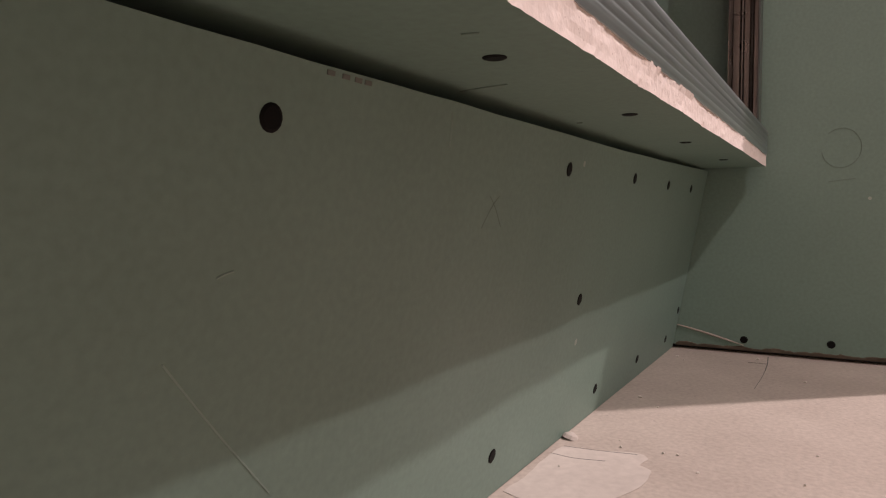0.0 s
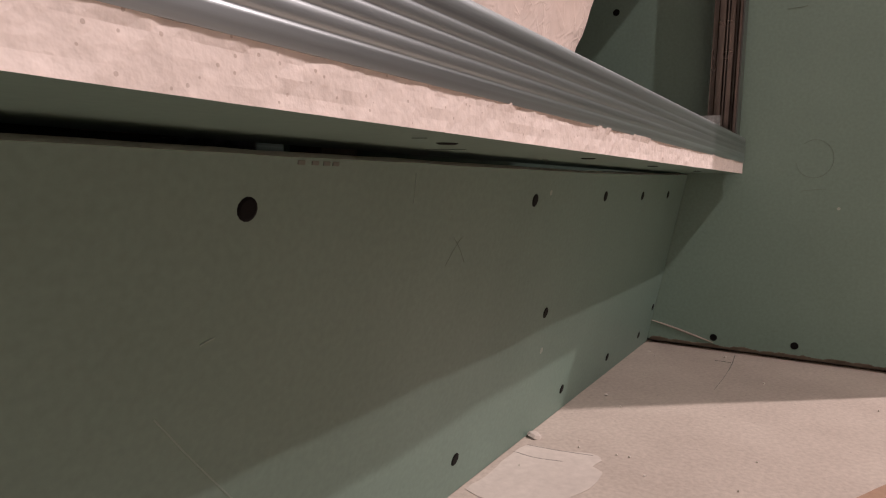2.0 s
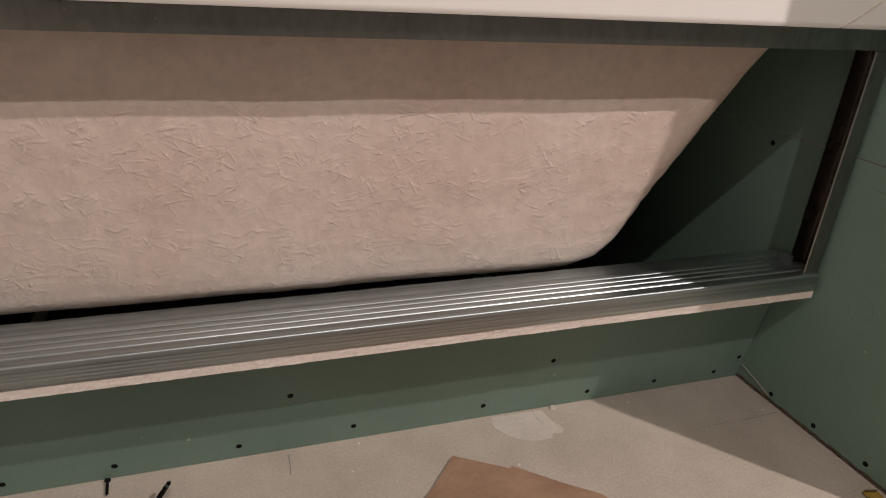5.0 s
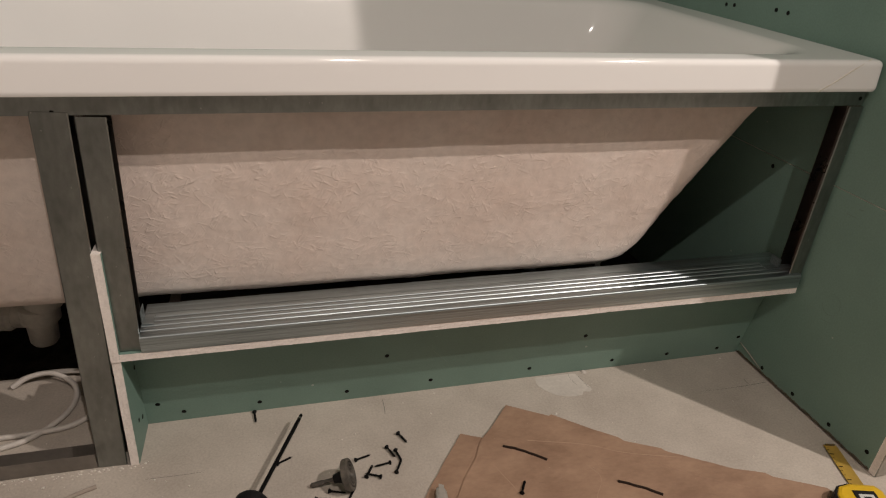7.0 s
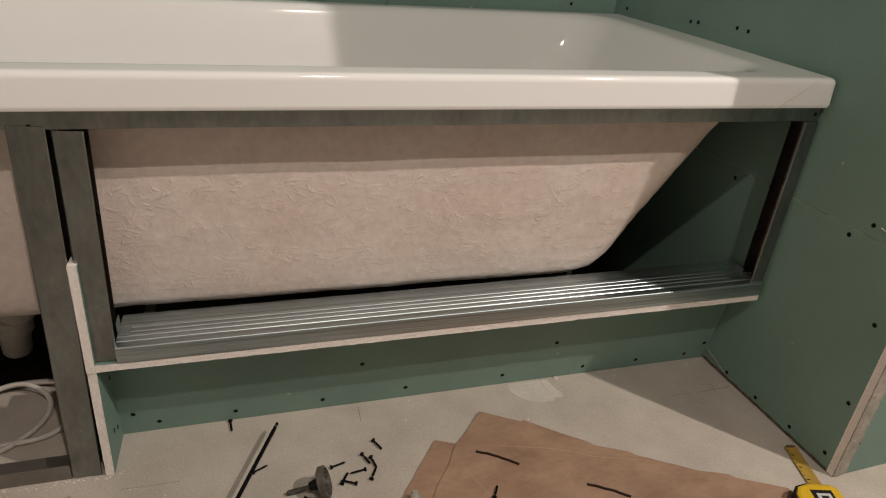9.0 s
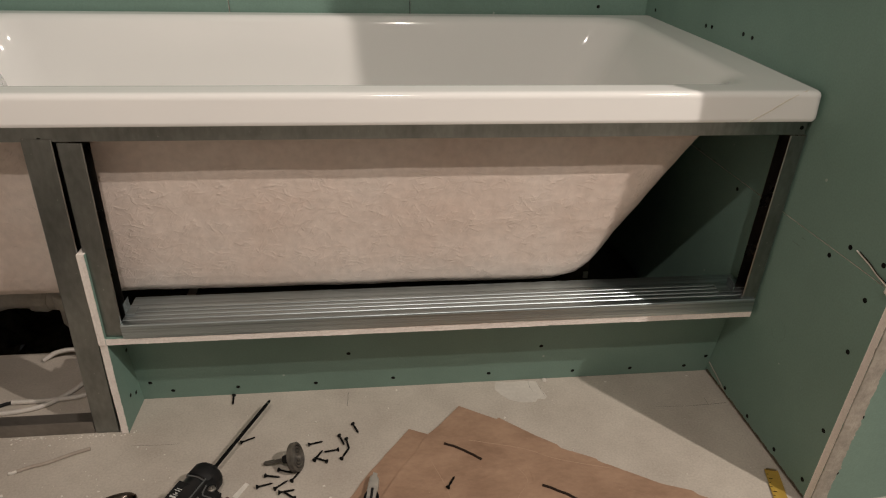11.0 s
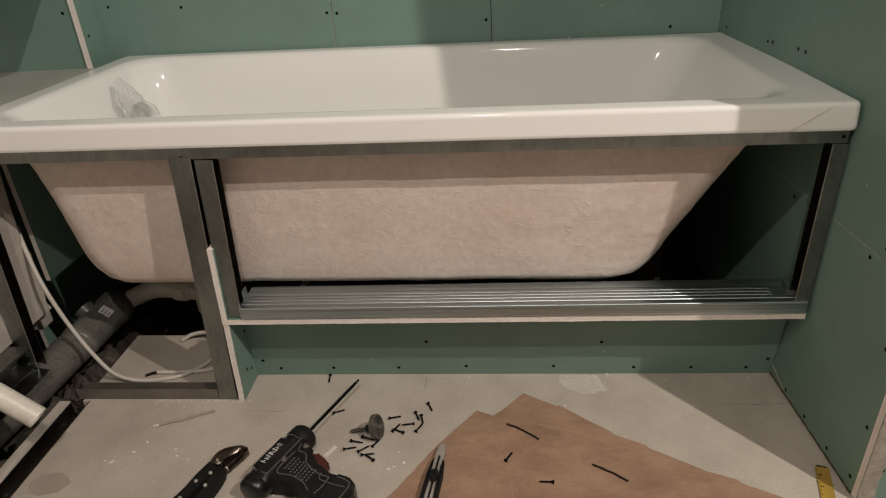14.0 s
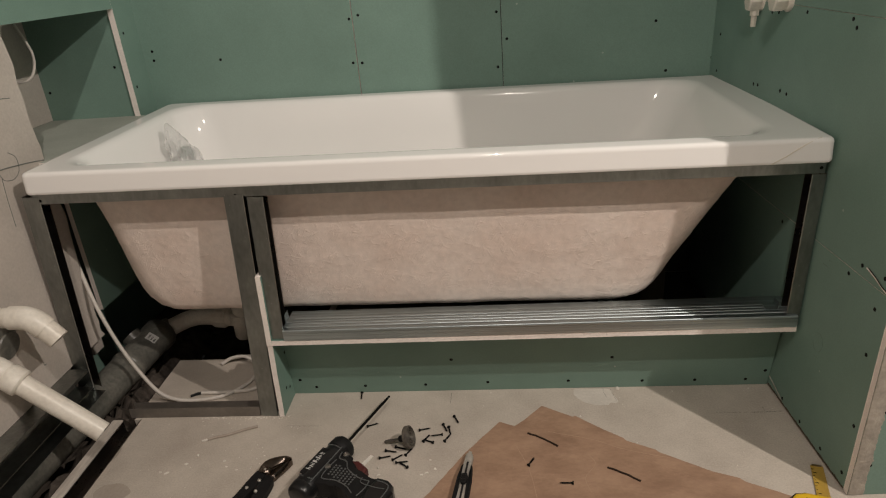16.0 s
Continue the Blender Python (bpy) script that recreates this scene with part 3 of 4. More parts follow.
for line in (((-0.7045, 0.1258), (-0.6865, 0.1035), (-0.6612, 0.0738)), ((-0.6902, 0.1469), (-0.6875, 0.1478), (-0.6847, 0.1484)), ((-0.583, 0.2047), (-0.5818, 0.1971), (-0.5815, 0.1911))):
    part("scuff", hose(bmesh.new(), [(x, -0.00005, z) for x, z in line], 0.00035, 5, 4), SCUFF, kick, "faint pale scratch")
for line in (((-0.5391, 0.1722), (-0.5312, 0.1659), (-0.5236, 0.1577)), ((-0.5298, 0.1724), (-0.5354, 0.1678), (-0.5433, 0.1574))):
    part("pencil_stroke", hose(bmesh.new(), [(x, 0.0, z) for x, z in line], 0.00020, 5, 4), FAINT, kick, "faint pencil stroke")
ledge = thing("ledge_board", pose(0, 0, 0), "narrow green plasterboard ledge with a crumbled white edge", "ledge")
torn_board("sheet", -1.203, -0.0012, -0.0975, 0.01, 0.2124, 0.2254, "y0", ledge, seed=1.0, tear=0.0009)
for x, y in ((-0.613, -0.070), (-0.466, -0.074), (-0.311, -0.072), (-0.13, -0.072), (-0.80, -0.08), (-1.0, -0.08)):
    screw(ledge, (x, y, 0.2122), (0, 0, -1), 1.0)
for line in (((-0.643, -0.0745), (-0.6425, -0.077), (-0.6415, -0.0795)), ((-0.569, -0.032), (-0.571, -0.043), (-0.572, -0.055)), ((-0.452, -0.0405), (-0.451, -0.0435))):
    part("scuff", hose(bmesh.new(), [(x, y, 0.2123) for x, y in line], 0.0004, 5, 4), FAINT, ledge, "faint dark scuff")
for x in (-0.657, -0.650, -0.644, -0.639):
    part("smudge", cube(x, x + 0.0035, -0.0004, 0.0006, 0.2062, 0.2078, 0.0002), PENCIL, kick, "dark smudge on the top edge")
cheek = thing("side_board", pose(-1.212, 0, 0, 0, 2.0, 0), "green plasterboard cheek with a white torn edge beside the steel post", "panel")
torn_board("sheet", -0.0035, 0.0095, -0.0965, -0.0015, 0.001, 0.212, "y0", cheek, seed=4.0, tear=0.001)
torn_board("upper_sheet", -0.0035, 0.0090, -0.0985, -0.0700, 0.2125, 0.397, "y0", cheek, seed=7.0, tear=0.001)
for y, z in ((-0.03, 0.045), (-0.055, 0.06), (-0.03, 0.15)):
    screw(cheek, (0.0097, y, z), (1, 0, 0))

# ---- steel frame ----
steel = thing("steel_frame", pose(0, 0, 0), "galvanised steel profile frame screwed together under the bath rim", "frame")
# ledge profile: ribbed front flange, ribbed top
def ledge_profile():
    z0, y0, h, w = 0.2257, -0.0982, 0.0268, 0.061
    line = [(y0 + 0.010, z0 + 0.0005)]
    line += [(y0 + d, z0 + a) for a, d in ribbed(h - 0.003, 4, 0.00035, 0.6)]
    line += [(y0 + 0.0005, z0 + h - 0.0012), (y0 + 0.0012, z0 + h - 0.0004), (y0 + 0.0024, z0 + h)]
    line += [(y0 + 0.003 + a, z0 + h - d + 0.0036 * (1 - (1 - min(1, a / 0.036)) ** 2)) for a, d in ribbed(w - 0.006, 4, 0.0014, 0.36)]
    line += [(y0 + w, z0 + h + 0.0026), (y0 + w, z0 + h - 0.004)]
    return rolled([(a, b) for a, b in line], 1.1615, "x", Vector((-1.1635, 0, 0)))


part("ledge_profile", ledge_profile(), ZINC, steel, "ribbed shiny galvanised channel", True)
back_lip = bmesh.new()
loops = []
for i in range(161):
    x = -1.1635 + 1.1585 * i / 160
    j = 0.0004 * noise.noise((x * 30, 0, 0)) + 0.0004 * noise.noise((x * 90, 4, 0))
    loops.append([(x, -0.036, 0.2270), (x, -0.036, 0.2545), (x, -0.0105 + j, 0.2555 + j), (x, -0.009 + j, 0.2535), (x, -0.0105, 0.2270)])
rings(back_lip, loops)
part("back_lip", back_lip, ZINC, steel, "dull grey back lip of the channel")
# top rail, tilted with the bath rim; darker steel paints in the rim's shadow
rail = part("top_rail", rolled([(-0.066, 0.576), (-0.0905, 0.576), (-0.0905, 0.601), (-0.066, 0.601)][::-1], 1.676, "x", Vector((-1.676, 0, 0))), ZINC_DARK, steel)
rail.matrix_basis = pose(0, 0, 0, 0, 0.55, 0)


def post(name, width, height, lean, x, z, way=1, deep=0.028, rib=0.0012, lip=None):
    """A U profile standing on end, its open side to +x (way 1) or -x (way -1)."""
    line = [(width - 0.0004, 0.0010), (width - 0.0012, 0.0), (0.0008, 0.0), (0.0, 0.0008)]
    line += [(d, a) for a, d in ribbed(deep, 2, rib, 0.5)][1:-1]
    line += [(0.0, deep - 0.0008), (0.0008, deep), (lip or width, deep)]
    if way < 0:
        line = [(width - a, b) for a, b in line][::-1]
    bm = rolled(line, height, "z", Vector((-width / 2, -0.0908, 0)))
    # faces behind the front flange take the steel darkened for shade
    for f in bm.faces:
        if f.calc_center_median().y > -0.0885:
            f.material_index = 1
    ob = part(name, bm, [ZINC_DARK, INNER_SHADE], steel)
    ob.matrix_basis = pose(x, 0, z, 0, lean, 0)
    return ob


right_post = post("post", 0.0275, 0.348, 1.1, -0.0108, 0.2265, -1, 0.030)
middle_post = post("post", 0.043, 0.592, 2.9, -1.2435, 0.001)
side_post = post("post", 0.036, 0.359, 2.4, -1.1825, 0.2265)
post("post", 0.040, 0.66, 3.2, -1.712, -0.05)
for ob, x, z in ((right_post, 0.004, 0.012), (right_post, 0.006, 0.345), (middle_post, 0.006, 0.014), (side_post, 0.0, 0.014)):
    screw(ob, (x, -0.0912, z), (0, -1, 0), 0.75)
for x, z in ((-1.215, 0.591), (-0.008, 0.588), (-1.66, 0.60)):
    screw(rail, (x, -0.0909, z - (0.0096 * -x)), (0, -1, 0), 0.8)
screw(right_post, (0.0122, -0.0775, 0.20), (-1, 0, 0), 1.0)
# floor channel of the left bay, open upwards
part("floor_channel", rolled([(-0.0905, 0.029), (-0.0905, 0.0006), (-0.064, 0.0006), (-0.064, 0.029)], 0.345, "x", Vector((-1.612, 0, 0))), DUSTY_ZINC, steel, "dusty floor channel")
clip = bmesh.new()
box(clip, -0.062, -0.036, -0.076, -0.050, 0.2575, 0.2585)
box(clip, -0.037, -0.036, -0.076, -0.050, 0.2585, 0.276)
part("bracket", clip, ZINC, steel)
tabs = bmesh.new()
box(tabs, -1.162, -1.146, -0.072, -0.046, 0.2575, 0.2583)
box(tabs, -1.162, -1.1612, -0.072, -0.046, 0.2583, 0.280)
part("bracket", tabs, ZINC, steel)

# broken paper and crack at the wall's corner
chip = thing("wall_chip", pose(0, 0, -0.010, 0, 1.1, 2.4), "crumbled white gypsum crack at the wall corner", "crack")
part("crumble", hose(bmesh.new(), [(-0.0004, -0.268, 0.462), (-0.0006, -0.295, 0.456), (-0.0008, -0.318, 0.449), (-0.001, -0.34, 0.443)], 0.0012, 6, 6), GYPSUM, chip)
part("crack", hose(bmesh.new(), [(-0.0010, -0.275, 0.464), (-0.0014, -0.30, 0.458), (-0.0014, -0.322, 0.450), (-0.0014, -0.352, 0.446)], 0.0008, 5, 6), RUST, chip, "dark crack line")
part("chip", turned(bmesh.new(), (0.002, -0.348, 0.438), (-0.004, -0.352, 0.440), ((0, 0.009), (0.6, 0.007), (1, 0.003)), 7), GYPSUM, chip)


# ---- left bay: pipes and cables ----
def along_y(profile, y0, y1):
    """A rolled profile of (x, z) points drawn out along y."""
    bm = rolled(profile, y1 - y0, "x", Vector((0, 0, 0)))
    for v in bm.verts:
        v.co = Vector((v.co.y, y0 + v.co.x, v.co.z))
    return bm


drain = thing("drain_pipe", pose(0, 0, 0), "dusty dark grey sewer pipe with socket lying in the trench", "pipe")
def axis(y):
    return Vector((-1.700 + 0.13 * y, y, 0.047 + 0.07 * y))


part("barrel", turned(bmesh.new(), axis(-2.6), axis(0.12), ((0, 0.047), (1, 0.045)), 32), GREY_PVC, drain, smooth=True)
part("socket", turned(bmesh.new(), axis(0.06), axis(0.245), ((0, 0.0455), (0.02, 0.048), (0.1, 0.048), (0.12, 0.0462), (0.72, 0.0462), (0.75, 0.0495), (0.90, 0.0495), (0.93, 0.045), (1.0, 0.034)), 32), GREY_PVC, drain, smooth=True)
side = bmesh.new()
rod(side, axis(0.15), axis(0.15) + Vector((-0.040, 0.010, 0.040)), 0.028, 0.028, 20)
part("branch", side, GREY_PVC, drain, smooth=True)
mark = bmesh.new()
c = axis(0.17)
n_ = Vector((0.55, -0.42, 0.72)).normalized()
u_ = Vector((0.14, 1, 0.15)).normalized()
v_ = n_.cross(u_)
box(mark, -0.013, 0.013, -0.016, 0.016, 0, 0.0012)
m_ = Matrix((( u_.x, v_.x, n_.x, c.x), (u_.y, v_.y, n_.y, c.y), (u_.z, v_.z, n_.z, c.z), (0, 0, 0, 1))) @ Matrix.Translation((0, 0, 0.0478))
bmesh.ops.transform(mark, matrix=m_, verts=mark.verts)
part("sticker", mark, LABEL, drain, "small white printed sticker")
for k in range(3):
    bar = bmesh.new()
    box(bar, -0.009, 0.002 + 0.003 * k, -0.012 + 0.009 * k, -0.008 + 0.009 * k, 0.0009, 0.0012)
    bmesh.ops.transform(bar, matrix=m_, verts=bar.verts)
    part("print_bar", bar, DARK_GREY, drain)

waste = thing("waste_pipe", pose(0, 0, 0), "off-white plastic waste pipe bending from the trap into the drain", "pipe")
part("bend", hose(bmesh.new(), [(-1.668, 0.235, 0.062), (-1.636, 0.252, 0.072), (-1.596, 0.262, 0.086), (-1.555, 0.264, 0.094), (-1.49, 0.258, 0.094), (-1.41, 0.25, 0.09)], 0.0255, 20, 6), WHITE_PVC, waste, smooth=True)
part("nut", turned(bmesh.new(), (-1.505, 0.26, 0.094), (-1.465, 0.256, 0.093), ((0, 0.026), (0.05, 0.032), (0.8, 0.032), (1, 0.028)), 12), WHITE_PVC, waste)
part("collar", turned(bmesh.new(), (-1.674, 0.232, 0.060), (-1.642, 0.249, 0.070), ((0, 0.034), (0.8, 0.034), (1, 0.027)), 24), GREY_PVC, waste, "dark rubber collar")

cable = thing("cable", pose(0, 0, 0), "white power cable hanging from the wall and coiled on the floor", "cable")
part("sheath", hose(bmesh.new(), [(-1.75, 0.085, 0.375), (-1.722, 0.05, 0.352), (-1.676, 0.005, 0.268), (-1.641, -0.005, 0.16), (-1.59, -0.018, 0.066), (-1.545, -0.028, 0.022), (-1.483, -0.028, 0.0055), (-1.40, -0.012, 0.0055), (-1.352, 0.035, 0.0055),
                                   (-1.338, 0.085, 0.0055), (-1.35, 0.125, 0.012), (-1.39, 0.15, 0.022), (-1.43, 0.15, 0.018), (-1.458, 0.14, 0.0055)], 0.005, 10, 10), CABLE, cable, smooth=True)
part("second_strand", hose(bmesh.new(), [(-1.458, 0.14, 0.0055), (-1.44, 0.158, 0.010), (-1.40, 0.163, 0.014), (-1.34, 0.160, 0.012), (-1.29, 0.135, 0.008), (-1.27, 0.09, 0.0055), (-1.32, 0.02, 0.0055), (-1.39, 0.006, 0.0055), (-1.462, 0.004, 0.0055)], 0.005, 10, 10), CABLE, cable, smooth=True)
part("bare_end", hose(bmesh.new(), [(-1.462, 0.004, 0.0055), (-1.475, 0.000, 0.0052), (-1.488, -0.008, 0.0045)], 0.0035), BLACK, cable, "black taped end")

PALE_WIRE = material("dusty_beige_sheath", (0.36, 0.31, 0.26), 0.6, dark=(0.24, 0.2, 0.165), scale=40, grain=120, bump=0.1)
wire = thing("wire_offcut", pose(0, 0, 0), "short bent beige cable offcut on the floor", "wire")
wire.location.x = 0.012
part("sheath", hose(bmesh.new(), [(-1.382, -0.180, 0.0035), (-1.362, -0.171, 0.0035), (-1.336, -0.163, 0.0035), (-1.30, -0.145, 0.0035), (-1.272, -0.134, 0.0035)], 0.0035, 8), PALE_WIRE, wire, smooth=True)
part("tip", hose(bmesh.new(), [(-1.382, -0.180, 0.0035), (-1.388, -0.1835, 0.0035), (-1.394, -0.184, 0.003)], 0.0030, 6), CRUMB, wire, "pale crumpled tip")

left_rail = thing("wall_channel", pose(0, 0, 0), "dirty steel channel along the foot of the plaster wall", "channel")
part("web", along_y([(-1.672, 0.112), (-1.7195, 0.112), (-1.7195, 0.1635), (-1.672, 0.1635), (-1.672, 0.158)], -2.7, -0.105), ZINC_DARK, left_rail)
part("lower_flange", along_y([(-1.660, 0.085), (-1.70, 0.090), (-1.70, 0.110)], -2.7, -0.085), ZINC_DARK, left_rail)
floor_rail = thing("floor_edge_channel", pose(0, 0, 0), "dusty steel channel with a pale flange along the cut floor edge", "channel")
part("flange", cube(-1.658, -1.632, -2.7, -0.098, -0.004, 0.0012, 0.001), PALE_DUST, floor_rail, "pale dusty flange")
web_ = cube(-1.6335, -1.6318, -2.7, -0.098, -0.036, -0.0042)
box(web_, -1.6316, -1.5835, -2.7, -0.098, -0.038, -0.036)
box(web_, -1.5833, -1.5815, -2.7, -0.098, -0.036, 0.0018)
# darkened steel stands in for the shadow in the channel's recess
part("web", web_, INNER_SHADE, floor_rail)

elbow = thing("elbow_pipe", pose(0, 0, 0), "off-white plastic elbow pipe stub coming out of the plaster wall", "pipe")
part("stub", hose(bmesh.new(), [(-1.735, -0.25, 0.396), (-1.70, -0.25, 0.396), (-1.675, -0.25, 0.395)], 0.0215, 18), WHITE_PVC, elbow, smooth=True)
part("bend", hose(bmesh.new(), [(-1.685, -0.25, 0.396), (-1.655, -0.25, 0.395), (-1.632, -0.251, 0.386), (-1.614, -0.252, 0.368)], 0.0255, 20), WHITE_PVC, elbow, smooth=True)
part("mouth", turned(bmesh.new(), (-1.619, -0.252, 0.374), (-1.592, -0.253, 0.342), ((0, 0.0235), (1.0, 0.0225), (1.0, 0.019), (0.4, 0.018)), 20), WHITE_PVC, elbow, smooth=True)
for k in range(4):
    part("seal_ring", turned(bmesh.new(), (-1.7195, -0.262 + 0.003 * k, 0.385 - 0.018 * k), (-1.709, -0.262 + 0.003 * k, 0.383 - 0.018 * k), ((0, 0.031), (0.5, 0.034), (1, 0.031)), 18), GREY_PVC, elbow, "grey corrugated seal", True)
stub = thing("waste_stub", pose(0, 0, 0), "yellowed white plastic pipe stub with coupling sloping out of the wall", "pipe")
part("coupling", turned(bmesh.new(), (-1.738, -0.30, 0.312), (-1.672, -0.30, 0.262), ((0, 0.029), (0.5, 0.029), (0.55, 0.026), (0.62, 0.030), (0.95, 0.030), (1, 0.026)), 20), WHITE_PVC, stub, smooth=True)
part("barrel", turned(bmesh.new(), (-1.69, -0.30, 0.276), (-1.530, -0.301, 0.131), ((0, 0.0222), (1, 0.0222), (1.0, 0.018), (0.7, 0.018)), 22), WHITE_PVC, stub, smooth=True)
stain_ = thing("wall_stud", pose(0, 0, 0), "grey timber stud behind the broken plaster", "stud")
part("timber", cube(-1.80, -1.765, 0.055, 0.10, 0.1, 0.64, 0.002), PLASTER, stain_)

# ---- water outlets on the side wall ----
for y, z, drop in ((0.335, 0.872, True), (0.190, 0.882, False)):
    outlet = thing("water_outlet", pose(0.012, y, z), "white plastic wall-plate elbow for a tap", "outlet", "tap outlets")
    part("flange", turned(bmesh.new(), (0, 0, 0), (-0.012, 0, 0), ((0, 0.024), (0.7, 0.024), (1, 0.021)), 20), WHITE_PVC, outlet, smooth=True)
    part("socket", turned(bmesh.new(), (-0.010, 0, 0), (-0.042, 0, 0), ((0, 0.020), (0.3, 0.020), (0.32, 0.023), (0.9, 0.023), (1, 0.019)), 6), WHITE_PVC, outlet)
    if drop:
        part("plug", turned(bmesh.new(), (-0.022, 0, -0.015), (-0.022, 0.002, -0.058), ((0, 0.011), (0.4, 0.011), (0.42, 0.007), (1, 0.0065)), 8), WHITE_PVC, outlet)

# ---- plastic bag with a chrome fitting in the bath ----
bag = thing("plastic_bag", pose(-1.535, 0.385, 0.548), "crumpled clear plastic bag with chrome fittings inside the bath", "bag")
def bag_skin():
    loops = []
    for i in range(15):
        s = i / 14
        r = 0.052 * (1 - s) ** 0.8 + 0.004
        z = -0.02 + 0.135 * s
        loop = []
        for k in range(28):
            a = 2 * math.pi * k / 28
            w = 1 + 0.34 * noise.noise((math.cos(a) * 1.8, math.sin(a) * 1.8, s * 4)) + 0.16 * noise.noise((math.cos(a) * 5, math.sin(a) * 5, s * 9))
            loop.append((r * w * math.cos(a) * 0.62 - 0.02 * s, r * w * math.sin(a) * 1.35 - 0.04 * s, z))
        loops.append(loop)
    return rings(bmesh.new(), loops)


part("film", bag_skin(), CLEAR, bag)
part("fitting", turned(bmesh.new(), (-0.010, 0.004, 0.006), (0.008, -0.006, 0.018), ((0, 0.022), (0.3, 0.027), (0.8, 0.027), (1.0, 0.021), (1.0, 0.008), (0.8, 0.006)), 20), CHROME, bag, "round chrome overflow cover", True)
part("nut", turned(bmesh.new(), (0.0, -0.022, -0.006), (0.004, -0.03, 0.02), ((0, 0.014), (1, 0.012)), 6), CHROME, bag, "chrome hexagonal nut")

# ---- cardboard ----
cardboard = thing("cardboard_sheet", pose(0, 0, 0), "torn flattened brown cardboard with slots lying on the floor", "cardboard")
def jag(points, seed):
    """Torn outline: short uneven steps between corner points."""
    out = []
    for (x0, y0), (x1, y1) in zip(points, points[1:] + points[:1]):
        n = max(1, int(math.hypot(x1 - x0, y1 - y0) / 0.012))
        for k in range(n):
            t = k / n
            w = 0.0016 * noise.noise((x0 * 40 + t * n * 0.7, y0 * 40, seed)) * (0 if k == 0 else 1)
            out.append((x0 + (x1 - x0) * t - (y1 - y0) * w * 6, y0 + (y1 - y0) * t + (x1 - x0) * w * 6))
    return out


upper = [(-0.560, -0.077), (-0.490, -0.120), (-0.484, -0.117), (-0.424, -0.168), (-0.386, -0.196), (-0.380, -0.206), (-0.322, -0.236), (-0.318, -0.243), (-0.222, -0.303), (-0.174, -0.322), (-0.166, -0.332), (-0.09, -0.372), (-0.05, -0.47), (-0.28, -0.75), (-0.70, -0.62), (-0.80, -0.44), (-0.715, -0.285), (-0.685, -0.234), (-0.653, -0.193), (-0.634, -0.156), (-0.606, -0.130)]
lower = [(-0.664, -0.131), (-0.63, -0.147), (-0.60, -0.16), (-0.50, -0.25), (-0.48, -0.70), (-0.80, -0.70), (-0.86, -0.43), (-0.742, -0.236)]
part("lower_flap", plate(bmesh.new(), jag(lower, 3.0), 0.0006, 0.0036), CARD, cardboard)
part("upper_flap", plate(bmesh.new(), jag(upper, 1.0), 0.0037, 0.0062), CARD, cardboard)
for (x0, y0), (x1, y1), bow in (((-0.599, -0.177), (-0.534, -0.222), 0.003), ((-0.435, -0.289), (-0.374, -0.330), 0.002)):
    line = []
    for k in range(9):
        t = k / 8
        b = bow * math.sin(math.pi * t) + 0.0012 * noise.noise((k * 0.9, x0 * 9, 2))
        line.append((x0 + (x1 - x0) * t + b * 0.5, y0 + (y1 - y0) * t + b, 0.0062))
    part("slot", hose(bmesh.new(), line, 0.0029, 6, 3), RUST, cardboard, "dark torn slot")
    part("slot_lip", hose(bmesh.new(), [(x + 0.0024, y + 0.0024, z - 0.0003) for x, y, z in line[1:-1]], 0.0012, 5, 2), CARD, cardboard, "raised paper lip of the slot")
for line in (((-0.47, -0.205), (-0.452, -0.245), (-0.448, -0.28)), ((-0.60, -0.30), (-0.63, -0.36), (-0.64, -0.45)), ((-0.36, -0.25), (-0.30, -0.30), (-0.22, -0.345))):
    part("crease", hose(bmesh.new(), [(x, y, 0.0057) for x, y in line], 0.0009, 6, 6), CARD, cardboard, "soft crease in the cardboard")
WORN_CARD = material("worn_cardboard_crease", (0.42, 0.29, 0.205), 0.9, dark=(0.34, 0.22, 0.15), scale=60, grain=120, amount=0.9, bump=0.2)
for line in (((-0.551, -0.172), (-0.453, -0.201), (-0.393, -0.232), (-0.298, -0.262)), ((-0.471, -0.245), (-0.459, -0.278), (-0.485, -0.318), (-0.478, -0.36)), ((-0.628, -0.215), (-0.60, -0.30), (-0.585, -0.42))):
    part("crease", hose(bmesh.new(), [(x, y, 0.0054) for x, y in line], 0.0011, 6, 6), WORN_CARD, cardboard, "pale worn crease")

# ---- filler smear and crumbs ----
smear = thing("filler_smear", pose(0, 0, 0), "pale dried filler smear on the floor by the panel", "smear")
ring_ = [(-0.472, -0.004), (-0.44, -0.006), (-0.405, -0.005), (-0.384, -0.009), (-0.381, -0.03), (-0.372, -0.054), (-0.379, -0.064), (-0.392, -0.062), (-0.398, -0.070), (-0.416, -0.072), (-0.436, -0.068), (-0.455, -0.058), (-0.468, -0.043), (-0.477, -0.024)]
part("patch", plate(bmesh.new(), [(p.x + 0.002 * noise.noise((k * 0.8, 1, 0)), p.y + 0.002 * noise.noise((k * 0.8, 5, 0))) for k, p in enumerate(spline([(x, y, 0) for x, y in ring_ + ring_[:1]], 4)[:-1])], 0.0001, 0.0004), PALE, smear)
for line in (((-0.401, -0.005), (-0.402, -0.022), (-0.397, -0.041)), ((-0.384, -0.008), (-0.381, -0.03), (-0.375, -0.056))):
    part("scratch", hose(bmesh.new(), [(x, y, 0.0003) for x, y in line], 0.0003, 5), PENCIL, smear)
part("lump", turned(bmesh.new(), (-0.366, -0.006, 0.0), (-0.365, -0.007, 0.004), ((0, 0.0065), (0.6, 0.005), (1, 0.002)), 7), PALE, smear)
